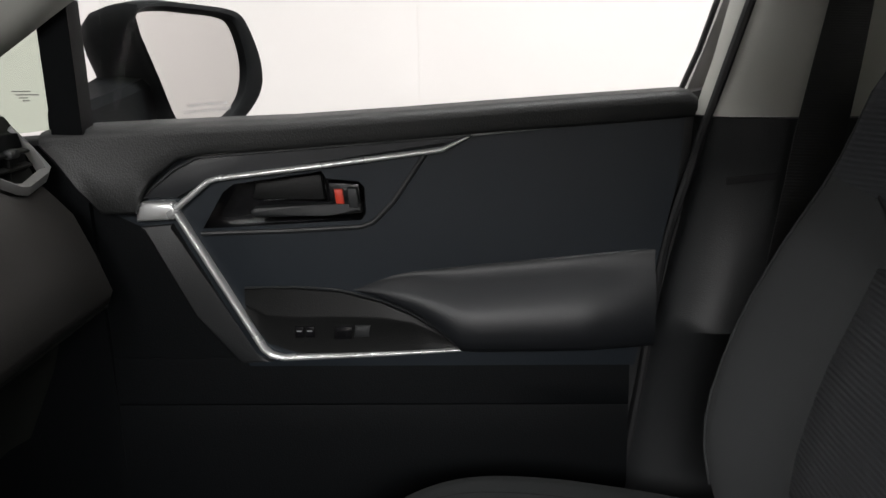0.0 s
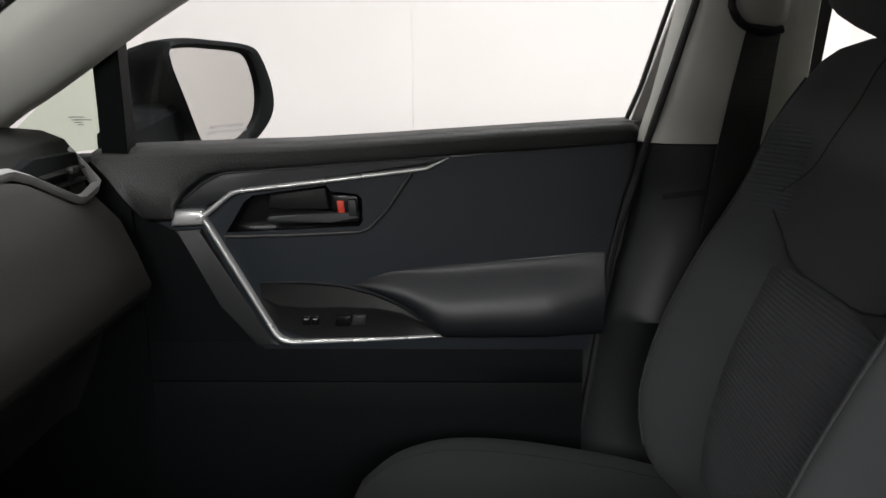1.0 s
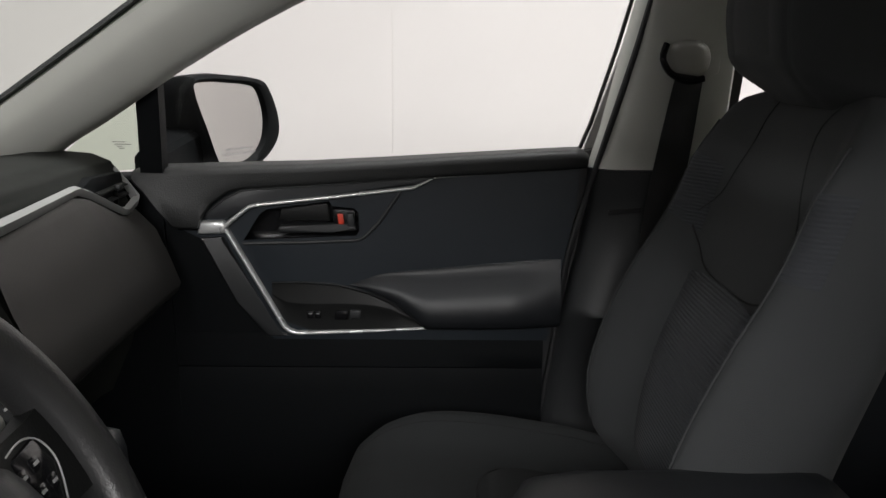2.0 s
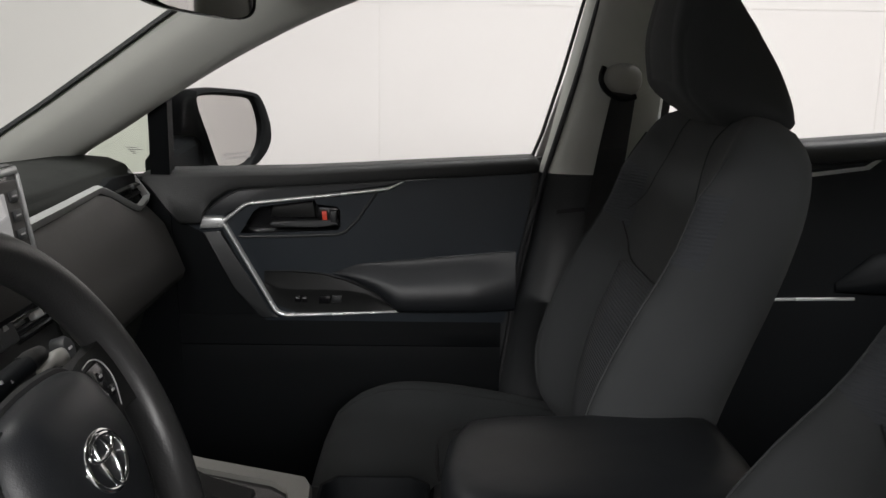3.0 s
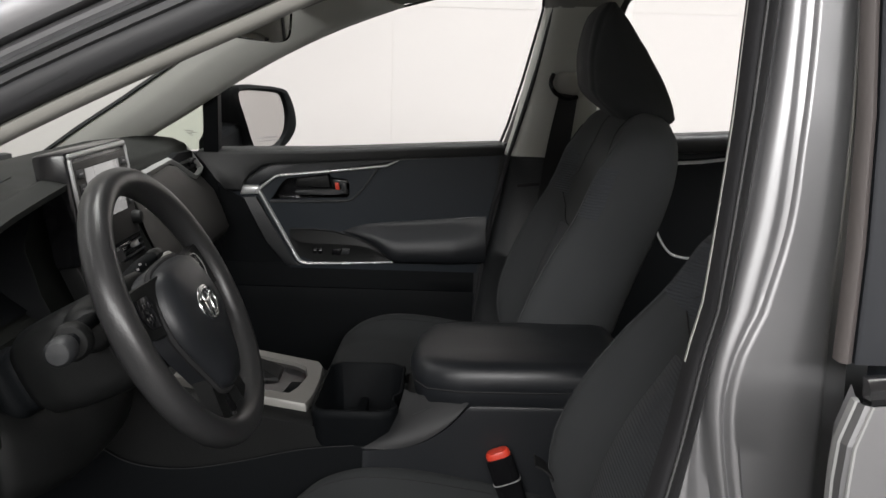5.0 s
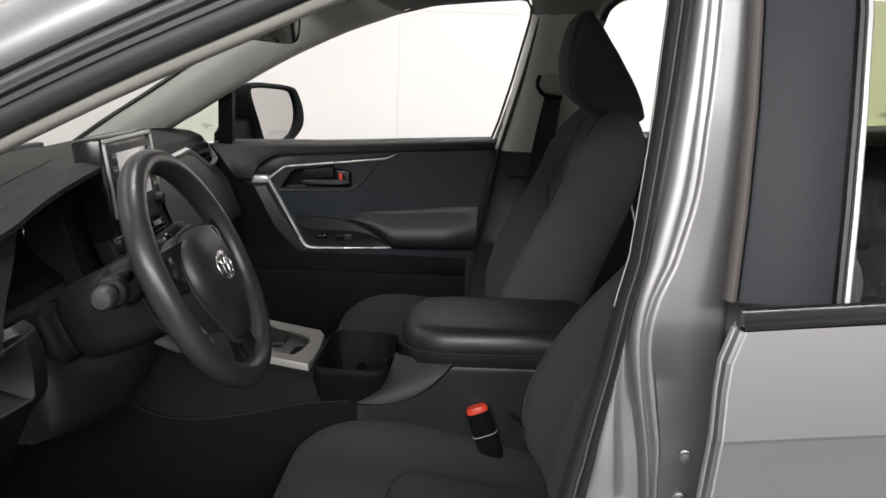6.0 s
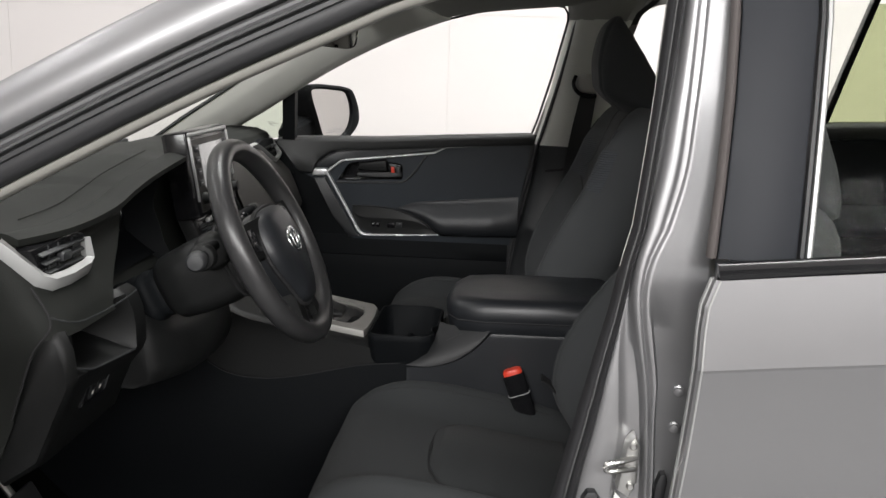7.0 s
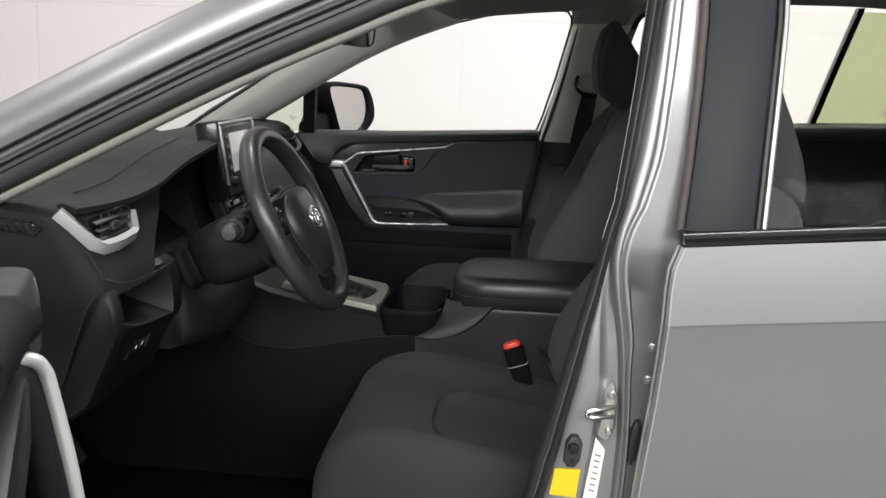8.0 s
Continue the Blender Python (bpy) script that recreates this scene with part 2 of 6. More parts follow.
structure("ceiling", box(X0 - 0.2, X1 + 0.2, Y0 - 0.2, Y1 + 0.2, ZC, ZC + 0.15, 0), M_WALL, "white studio ceiling with long light banks")


def panelled(name, axis, at, out, a, b, joints, rows, face=None, label="off-white panelled photo booth wall with thin joints"):
    """A wall of flat panels with thin recessed joints."""
    g = 0.0012
    xs = [a, *joints, b]
    zs = [0.0, *rows, ZC]
    s = 0.003 * out
    base = box(at + s, at + 0.15 * out, a, b, 0, ZC, 0) if axis == "x" else box(a, b, at + s, at + 0.15 * out, 0, ZC, 0)
    wall = structure(name, base, M_WALLJOINT, label)
    for p, q in zip(xs, xs[1:]):
        for r, t in zip(zs, zs[1:]):
            lo, hi = (at, at + s - 0.001 * out)
            bm = (box(min(lo, hi), max(lo, hi), p + g, q - g, r + g, t - g, 0.002, 1) if axis == "x"
                  else box(p + g, q - g, min(lo, hi), max(lo, hi), r + g, t - g, 0.002, 1))
            part("panel", bm, face or M_WALL, wall)


panelled("wall_passenger_side", "y", Y1, 1, X0, X1, [-3.3, -0.14, 2.86, 5.2], [1.63, 3.0])
panelled("wall_driver_side", "y", Y0, -1, X0, X1, [-2.0, 1.0, 4.0], [1.63, 3.0])
# this wall is out of view; its grey only weakens light through the windscreen
panelled("wall_ahead", "x", X0, -1, Y0, Y1, [-3.5, -1.2, 1.2, 3.4], [1.63, 3.0], M_WALLGREY, "unseen panelled wall, greyed to cut light through the windscreen")
panelled("wall_behind", "x", X1, 1, Y0, Y1, [-2.5, 0.5, 2.5], [1.63, 3.0])

# ---- car body shell ----
car = thing("car_body", "silver metallic compact SUV body shell with black window trim", "car body", (0.3, 0, 0))


def roof_height(x, y):
    return 1.665 - 0.16 * (abs(y) / 0.75) ** 2.4 * 0.55 - 0.035 * ((x - 0.9) / 1.2) ** 2


# roof skin, headliner
NX, NY = 14, 13
for nm, dz, mt, lab in (("roof", 0.0, M_PAINT, ""), ("headliner", -0.06, M_HEADLINER, "grey cloth headliner")):
    rows = []
    for i in range(NX):
        x = lerp(-0.02, 2.3, i / (NX - 1))
        rows.append([(x, lerp(-0.66, 0.66, j / (NY - 1)), roof_height(x, lerp(-0.66, 0.66, j / (NY - 1))) + dz) for j in range(NY)])
    bm = skin(rows, closed=False, caps=False)
    bmesh.ops.solidify(bm, geom=bm.faces[:], thickness=0.012)
    part(nm, bm, mt, car, lab)

# windscreen header under the roof edge
part("windscreen_header", sweep([(-0.06, -0.62, 1.455), (-0.075, -0.3, 1.49), (-0.08, 0, 1.50), (-0.075, 0.3, 1.49), (-0.06, 0.62, 1.455)],
     [(-0.07, 0.0), (0.06, 0.035), (0.07, 0.02), (-0.05, -0.03)]), M_HEADLINER, car, "grey cloth windscreen header")

# passenger side A-pillar trim: windscreen edge and window edge
WS = [(-0.80, 0.62, 1.02), (-0.626, 0.60, 1.142), (-0.511, 0.60, 1.218), (-0.384, 0.60, 1.306), (-0.26, 0.60, 1.393), (-0.14, 0.595, 1.465), (-0.03, 0.59, 1.51)]
WE = [(-0.56, 0.715, 1.07), (-0.478, 0.70, 1.132), (-0.412, 0.695, 1.172), (-0.281, 0.685, 1.256), (-0.152, 0.675, 1.329), (-0.02, 0.665, 1.391), (0.12, 0.66, 1.443)]


def pillar_rings(ws, we, s=1):
    rings = []
    for a, b in zip(smooth_path(ws, 3), smooth_path(we, 3)):
        a, b = Vector(a), Vector(b)
        inn = Vector((0.006, -0.015, -0.010))
        m1, m2 = a.lerp(b, 0.3) + inn, a.lerp(b, 0.72) + inn
        out = Vector((0, 0.03, 0.02))
        ring = [a, a.lerp(m1, 0.5) + inn * 0.25, m1, m2, b.lerp(m2, 0.5) + inn * 0.2, b, b + out, a + out]
        rings.append([(p.x, p.y * s, p.z) for p in ring])
    return rings


part("a_pillar_trim", skin(pillar_rings(WS, WE)), M_CREAM, car, "light warm-grey plastic A-pillar trim", smooth=60)
# black ceramic edge of the windscreen along the pillar
part("windscreen_border", sweep([Vector(p) + Vector((-0.008, 0, 0.004)) for p in WS], [(-0.012, -0.003), (0.012, -0.003), (0.012, 0.003), (-0.012, 0.003)]), M_RUBBER, car)

# roof rail trim over the passenger doors
RAIL = [(-0.02, 0.665, 1.402), (0.12, 0.66, 1.450), (0.28, 0.655, 1.472), (0.42, 0.65, 1.485), (0.62, 0.65, 1.506), (0.85, 0.655, 1.520), (1.1, 0.66, 1.530), (1.35, 0.665, 1.528), (1.7, 0.67, 1.50)]
for s in (1, -1):
    up = [(x, y * s, z) for x, y, z in RAIL]
    rows = []
    for x, y, z in smooth_path(up, 3):
        rows.append([(x, y, z), (x, y - 0.02 * s, z + 0.008), (x, y - 0.05 * s, z + 0.05), (x, y - 0.12 * s, z + 0.085), (x, y - 0.12 * s, z + 0.1), (x, y + 0.01 * s, z + 0.06)])
    part("roof_rail_trim", skin(rows), M_HEADLINER, car, "grey cloth roof rail trim", smooth=60)

# windscreen
ws = []
for k in range(9):
    t = k / 8
    y = lerp(-0.735, 0.62, t)
    bow = 0.035 * (1 - (2 * t - 1) ** 2)
    low = 0.012
    fold = max(0.0, 1 - t / 0.15)
    ws.append([(-0.86 - bow, y, 1.00 - low * 0.3 - 0.08 * fold), (-0.626 - bow, y, 1.15 - low * 0.6 - 0.105 * fold), (-0.384 - bow * 0.9, y, 1.315 - low - 0.135 * fold), (-0.10 - bow * 0.7, y, 1.50 - low - 0.175 * fold)])
bm = skin(ws, closed=False, caps=False)
bmesh.ops.solidify(bm, geom=bm.faces[:], thickness=0.0015)
w = part("windscreen", bm, M_SCREENGLASS, car, "faintly green windscreen glass")
w.visible_shadow = False

part("windscreen_frit", sweep([(-0.80 - 0.05 * (1 - (y / 0.7) ** 2), y, 1.076 - 0.05 * max(0.0, -y - 0.1)) for y in (-0.66, -0.5, -0.3, -0.1, 0.1, 0.3, 0.5, 0.62)], [(-0.010, -0.012), (0.010, -0.012), (0.008, 0.003), (-0.008, 0.005)]), M_RUBBER, car, "black band along the foot of the windscreen", smooth=30)

# bonnet and cowl ahead of the windscreen, front wings
rows = []
for i in range(8):
    x = lerp(-1.95, -0.80, i / 7)
    zc = 0.86 + 0.16 * (i / 7) ** 0.7
    rows.append([(x, lerp(-0.86, 0.86, j / 10), zc - 0.07 * abs(lerp(-1, 1, j / 10)) ** 3) for j in range(11)])
bm = skin(rows, closed=False, caps=False)
bmesh.ops.solidify(bm, geom=bm.faces[:], thickness=0.01)
part("bonnet", bm, M_PAINT, car, "silver painted bonnet")
for s in (1, -1):
    part("front_wing", plate([(-2.0, 0.35), (-0.62, 0.35), (-0.55, 0.98), (-0.9, 1.0), (-1.95, 0.85)], 0.90 * s, 0.82 * s, bevel=0.02), M_PAINT, car)

# plain painted panels that close the body at the nose and the rear corners
part("front_fascia", skin([[(x, lerp(-0.88, 0.88, j / 12), z) for x, z in ((-1.93 - q, 0.855), (-1.97 - q, 0.82), (-2.02 - q, 0.70), (-2.04 - q, 0.52), (-2.02 - q, 0.36), (-1.95 - q, 0.30), (-1.90, 0.32), (-1.90, 0.84))] for j, q in ((j, 0.10 * (1 - abs(lerp(-1, 1, j / 12)) ** 3)) for j in range(13))]), M_PAINT, car, "plain silver front end", smooth=50)
arch = [(1.41 + 0.40 * math.cos(math.pi * n / 10), 0.36 + 0.40 * math.sin(math.pi * n / 10)) for n in range(11)]
part("rear_quarter_panel", plate([(2.12, 0.36)] + arch + [(0.99, 0.36), (0.99, 0.98), (1.10, 1.10), (2.08, 1.12)], 0.83, 0.885, bevel=0.006), M_PAINT, car, "silver rear quarter panel")
part("rear_quarter_panel", plate([(1.84, 0.36), (2.12, 0.36), (2.08, 1.12), (1.76, 1.12), (1.76, 0.60)], -0.83, -0.875, bevel=0.006), M_PAINT, car)

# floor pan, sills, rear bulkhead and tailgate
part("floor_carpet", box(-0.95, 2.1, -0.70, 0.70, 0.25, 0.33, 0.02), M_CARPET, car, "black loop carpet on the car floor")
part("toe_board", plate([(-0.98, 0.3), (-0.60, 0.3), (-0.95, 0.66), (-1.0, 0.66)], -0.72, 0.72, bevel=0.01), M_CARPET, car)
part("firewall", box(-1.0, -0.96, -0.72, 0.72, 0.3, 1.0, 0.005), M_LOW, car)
for s in (1, -1):
    part("door_sill", plate([(-0.55, 0.27), (2.0, 0.27), (2.0, 0.42), (-0.55, 0.42)], 0.68 * s, 0.82 * s, bevel=0.012), M_PAINT, car)
part("tailgate", plate([(-0.72, 0.35), (0.72, 0.35), (0.74, 1.1), (-0.74, 1.1)], 2.05, 2.15, "yz", bevel=0.02), M_LOW, car)
rg = part("rear_window", plate([(-0.62, 1.1), (0.62, 1.1), (0.52, 1.46), (-0.52, 1.46)], 2.08, 2.085, "yz", bevel=0), M_PRIV, car)
rg.visible_shadow = False

# passenger side B-pillar: pale upper trim, dark lower cover
rows = []
for x0, x1, y, z in ((0.383, 0.60, 0.722, 1.098), (0.40, 0.60, 0.715, 1.16), (0.425, 0.605, 0.70, 1.28), (0.455, 0.615, 0.675, 1.42), (0.463, 0.63, 0.667, 1.455)):
    rows.append([(x0 - 0.012, y + 0.03, z), (x0, y + 0.006, z), (x0 + 0.02, y - 0.012, z), (x0 + 0.06, y - 0.018, z), (x1 - 0.05, y - 0.018, z), (x1 - 0.015, y - 0.008, z), (x1, y + 0.03, z), (x1, y + 0.07, z), (x0, y + 0.07, z)])
PT = [[(x0 - 0.012, y + 0.03, z), (x0, y + 0.004, z), (x0 + 0.03, y - 0.016, z), (x1 - 0.03, y - 0.016, z), (x1, y + 0.03, z), (x1, y + 0.07, z), (x0, y + 0.07, z)] for x0, x1, y, z in ((0.462, 0.632, 0.667, 1.452), (0.455, 0.65, 0.655, 1.49), (0.44, 0.68, 0.61, 1.57))]
part("b_pillar_top_trim", skin(PT), M_HEADLINER, car, "grey cloth pillar head", smooth=50)
part("b_pillar_upper_trim", skin(rows), M_CREAM, car, "pale warm-grey upper B-pillar trim", smooth=50)
rows = []
for x0, x1, y, z in ((0.385, 0.60, 0.722, 1.096), (0.383, 0.61, 0.73, 1.05), (0.385, 0.62, 0.735, 1.03), (0.37, 0.62, 0.735, 0.95), (0.352, 0.63, 0.725, 0.86), (0.347, 0.63, 0.722, 0.845), (0.335, 0.64, 0.74, 0.83), (0.31, 0.65, 0.735, 0.65), (0.26, 0.70, 0.73, 0.45), (0.20, 0.75, 0.72, 0.36)):
    rows.append([(x0 - 0.012, y + 0.03, z), (x0, y + 0.006, z), (x0 + 0.02, y - 0.012, z), (x0 + 0.06, y - 0.018, z), (x1 - 0.05, y - 0.018, z), (x1 - 0.015, y - 0.008, z), (x1, y + 0.03, z), (x1, y + 0.07, z), (x0, y + 0.07, z)])
part("b_pillar_lower_trim", skin(rows), M_PLASTIC, car, "black plastic lower B-pillar cover", smooth=50)
part("cover_slot", plate([(0.405, 1.020), (0.46, 1.026), (0.46, 1.034), (0.405, 1.028)], 0.7145, 0.725, bevel=0.001), M_SEAM, car, "dark slot in the pillar cover")
# door seal and painted frame edge in front of the B-pillar
part("b_pillar_seal", tube(smooth_path([(0.473, 0.672, 1.47), (0.436, 0.697, 1.30), (0.386, 0.727, 1.11), (0.370, 0.742, 1.04), (0.342, 0.75, 0.93), (0.32, 0.75, 0.75), (0.295, 0.75, 0.6), (0.25, 0.74, 0.42)], 4), 0.0055, 8), M_RUBBER, car)


part("door_jamb", plate([(0.22, 0.42), (0.42, 0.42), (0.46, 1.0), (0.43, 1.135), (0.345, 1.118), (0.30, 0.8)], 0.762, 0.80, bevel=0), M_RUBBER, car, "dark passenger door jamb behind the seal")

# ---- driver side opening: A-pillar, jamb, rear door ----
AP = [(-0.72, -0.80, 0.965), (-0.62, -0.775, 1.022), (-0.526, -0.745, 1.075), (-0.32, -0.735, 1.184), (-0.123, -0.72, 1.286), (0.05, -0.705, 1.367), (0.151, -0.695, 1.412), (0.27, -0.685, 1.448), (0.40, -0.678, 1.470), (0.52, -0.672, 1.485), (0.8, -0.672, 1.50), (1.4, -0.69, 1.49)]
# side, height pairs across the frame from its outer skin to the inner trim
band = {
    "a_pillar_skin": (M_PAINT, [(-0.03, 0.130), (-0.006, 0.129), (0.010, 0.120), (0.022, 0.104), (0.029, 0.086), (0.031, 0.070), (0.027, 0.062), (0.0, 0.060), (-0.03, 0.06)], "silver painted outer A-pillar and roof rail"),
    "door_frame_step": (M_PAINT, [(-0.02, 0.059), (0.014, 0.058), (0.019, 0.054), (0.018, 0.050), (0.010, 0.047), (0.012, 0.045), (0.015, 0.043), (0.010, 0.041), (-0.02, 0.041)], "silver painted door frame step"),
    "door_frame_seal": (M_RUBBER, [(-0.02, 0.040), (0.006, 0.041), (0.015, 0.037), (0.016, 0.031), (0.012, 0.029), (0.014, 0.025), (0.012, 0.010), (0.004, 0.0045), (-0.02, 0.004)], "black rubber door frame seal"),
    "frame_trim_edge": (M_GUIDE, [(-0.04, 0.0035), (-0.006, 0.0035), (-0.002, 0.001), (-0.005, -0.006), (-0.014, -0.010), (-0.04, -0.010)], "pale trim edge inside the door frame"),
}
for nm, (mt, prof, lab) in band.items():
    part(nm, sweep(smooth_path(AP, 4), prof), mt, car, lab, smooth=50)
# side trim in the footwells
for s in (1, -1):
    edge = [(-1.0, 0.30), (-0.36, 0.30), (-0.33, 0.62), (-0.345, 1.0), (-0.34, 1.082), (-0.58, 1.068), (-1.0, 1.0)] if s > 0 else [(-1.0, 0.30), (-0.52, 0.30), (-0.58, 0.66), (-0.62, 0.92), (-1.0, 0.95)]
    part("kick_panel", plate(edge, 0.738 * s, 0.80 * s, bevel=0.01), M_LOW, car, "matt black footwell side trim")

# height, seal front, seal rear, first ridge from and to, second ridge from and to, end at the rear door
JT = [(0.45, 0.318, 0.34, 0.486, 0.491, 0.494, 0.498, 0.565), (0.58, 0.344, 0.368, 0.492, 0.497, 0.5, 0.504, 0.565), (0.72, 0.375, 0.401, 0.497, 0.502, 0.505, 0.509, 0.565), (0.79, 0.392, 0.415, 0.497, 0.502, 0.505, 0.509, 0.565),
      (0.878, 0.411, 0.432, 0.491, 0.497, 0.501, 0.505, 0.565), (0.92, 0.421, 0.439, 0.486, 0.493, 0.499, 0.505, 0.565), (0.962, 0.431, 0.447, 0.478, 0.486, 0.492, 0.499, 0.565), (1.003, 0.441, 0.455, 0.47, 0.48, 0.485, 0.493, 0.565),
      (1.044, 0.449, 0.462, 0.466, 0.477, 0.483, 0.489, 0.565), (1.085, 0.457, 0.469, 0.471, 0.483, 0.49, 0.496, 0.565), (1.124, 0.467, 0.479, 0.481, 0.498, 0.507, 0.513, 0.566), (1.201, 0.476, 0.489, 0.496, 0.514, 0.526, 0.531, 0.571),
      (1.277, 0.484, 0.498, 0.505, 0.521, 0.533, 0.537, 0.574), (1.353, 0.491, 0.508, 0.513, 0.526, 0.539, 0.543, 0.576), (1.428, 0.498, 0.516, 0.519, 0.531, 0.543, 0.547, 0.577), (1.5, 0.503, 0.523, 0.526, 0.537, 0.549, 0.553, 0.579)]
JD = dense(JT, 4)


def jamb(z):
    """Front edge of the rubber seal on the pillar."""
    y = interp(z, [(0.4, -0.775), (0.7, -0.768), (0.9, -0.757), (1.1, -0.737), (1.3, -0.712), (1.5, -0.672)])[0]
    return interp(z, JD)[0], y, 1.0


def jamb_row(z):
    x0, xs, a, b, c, d, e = interp(z, JD)
    y = jamb(z)[1]
    a = max(a, xs + 0.002)
    # below the belt line a flat plate beside the seal steps down into a channel before the ridge
    g = min(1.0, max(0.0, (1.06 - z) / 0.12))
    m = lerp(xs, a, interp(z, [(0.85, 0.54), (0.92, 0.42), (1.0, 0.20), (1.06, 0.15)])[0])
    floor_v = lerp(0.011, 0.003, g)
    p = [(xs - 0.006, -0.03), (xs - 0.005, 0.003), (xs, lerp(0.006, 0.008, g)), (m - 0.003, lerp(0.008, 0.0095, g)), (m, lerp(0.009, 0.0085, g)), (m + min(0.004, 0.3 * (a - m)), lerp(0.010, 0.004, g)), (lerp(m, a, 0.5), floor_v),
         (a - min(0.003, 0.2 * (a - m)), lerp(0.014, 0.005, g)), (a, 0.016), (lerp(a, b, 0.35), 0.0205), (lerp(a, b, 0.7), 0.0225), (b, 0.0225), (b + 0.002, 0.0205), (lerp(b, c, 0.5), 0.0198), (c - 0.0015, 0.0205), (c, 0.0235),
         (lerp(c, d, 0.5), 0.0255), (d, 0.0255), (d + 0.004, lerp(0.0248, 0.014, g)), (lerp(d, e, 0.5), lerp(0.026, 0.011, g)), (e - 0.004, lerp(0.027, 0.012, g)), (e, lerp(0.026, 0.012, g)), (e + 0.004, lerp(0.018, 0.011, g)), (e + 0.010, 0.004), (e + 0.03, 0.0), (e + 0.03, -0.03)]
    return [(u, y - v, z) for u, v in p]


ZJ = [1.50 - 1.05 * k / 56 for k in range(57)]
part("b_pillar_jamb", skin([jamb_row(z) for z in ZJ]), M_PAINT, car, "silver painted B-pillar door jamb", smooth=50)


def seal_row(z, prof):
    x0, xs = interp(z, JD)[:2]
    y = jamb(z)[1]
    return [(lerp(x0, xs, t), y - v, z) for t, v in prof]


part("b_pillar_seal", skin([seal_row(z, [(0.42, -0.01), (0.44, 0.014), (0.54, 0.022), (0.72, 0.026), (0.9, 0.023), (1.04, 0.013), (1.06, -0.01)]) for z in ZJ]), M_RUBBER, car, "thick black rubber seal round the door opening", smooth=60)
part("seal_lip", skin([seal_row(z, [(-0.10, -0.02), (-0.06, -0.004), (0.06, 0.006), (0.24, 0.010), (0.38, 0.010), (0.46, 0.004), (0.46, -0.01)]) for z in ZJ]), M_LIP, car, "dark grey cloth-covered inner lip of the door seal", smooth=60)
# ribbed piping between the two lobes of the seal
ZP = [1.49 - 0.98 * k / 300 for k in range(301)]
part("seal_piping", sweep([seal_row(z, [(0.40, 0.0145)])[0] for z in ZP], circle(0.0017, 6), up=(0, 1, 0), scales=[1.0 if k % 2 else 0.55 for k in range(301)]), M_PIPING, car, "grey corded piping on the door seal")


def strip_down(path_fun, offs, z_list):
    """Rows down the pillar; offs are (rearward, outward) steps from the path."""
    rows = []
    for z in z_list:
        x, y, k = path_fun(z)
        rows.append([(x + a * k, y - b, z) for a, b in offs])
    return rows


part("b_pillar_inner_trim", skin(strip_down(jamb, [(-0.0019, -0.013), (-0.0012, -0.019), (0.0225, -0.075), (0.10, -0.065), (0.10, -0.015), (0.004, -0.012)], [z for z in ZJ if z > 1.05])), M_CREAM, car, "pale inner B-pillar trim")
part("b_pillar_inner_cover", skin(strip_down(jamb, [(0.014, -0.012), (0.016, -0.030), (0.05, -0.070), (0.10, -0.065), (0.10, -0.015), (0.03, -0.010)], [z for z in ZJ if z < 1.08])), M_LOW, car)

# driver side rear door: skin with crease, window, pillar film
rear = thing("rear_door", "closed silver rear door with black window frame", "car door", (0.9, -0.84, 0.3))
DZ = [0.40, 0.52, 0.64, 0.76, 0.86, 0.93, 0.96, 0.978, 0.982, 0.986, 1.0, 1.03, 1.06, 1.092]


def door_y(z):
    return -interp(z, [(0.40, 0.79), (0.6, 0.832), (0.8, 0.864), (0.93, 0.8825), (0.978, 0.8925), (0.982, 0.894), (0.986, 0.8938), (1.03, 0.8915), (1.092, 0.887)])[0]


def door_front(z):
    return interp(z, [(0.4, 0.505), (0.69, 0.517), (0.82, 0.524), (0.9, 0.529), (1.04, 0.530), (1.065, 0.533), (1.092, 0.543)])[0]


rows = []
for z in DZ:
    y, xf = door_y(z), door_front(z)
    row = [(xf + 0.012, y + 0.05, z), (xf, y + 0.012, z), (xf + 0.002, y + 0.003, z), (xf + 0.008, y, z)]
    for k in range(1, 15):
        x = lerp(xf + 0.008, 1.75, k / 14)
        row.append((x, y - 0.006 * math.sin(math.pi * k / 14), z + interp(z, [(0.4, 0.03), (0.98, 0.10), (1.09, 0.10)])[0] * (x - xf)))
    rows.append(row)
part("door_skin", skin(rows, closed=False, caps=False), M_PAINT, rear, "silver painted rear door skin with a sharp crease", smooth=5)
part("door_edge", skin([[(door_front(z) + 0.0015, door_y(z) + 0.010, z), (door_front(z) - 0.0015, door_y(z) + 0.012, z), (door_front(z) - 0.0015, door_y(z) + 0.02, z), (door_front(z) + 0.004, door_y(z) + 0.02, z)] for z in DZ]), M_SILVERPAINT, rear)
part("door_hem", tube([(door_front(z) + 0.0065, door_y(z) - 0.0004, z) for z in DZ], 0.0016, 6, up=(0, 1, 0)), M_SILVERPAINT, rear)
sl = 0.10
part("belt_moulding", sweep([(0.548, -0.877, 1.098), (1.0, -0.879, 1.098 + 0.45 * sl), (1.5, -0.877, 1.098 + 0.95 * sl)],
     [(-0.004, -0.007), (0.009, -0.006), (0.011, 0.0), (0.007, 0.002), (0.009, 0.006), (0.004, 0.012), (-0.006, 0.013)]), M_GLOSS, rear, "glossy black belt moulding", smooth=50)
FILM = ((1.108, 0.556, 0.650, -0.838), (1.2, 0.563, 0.654, -0.822), (1.3, 0.570, 0.660, -0.797), (1.4, 0.575, 0.667, -0.765), (1.5, 0.578, 0.672, -0.72))
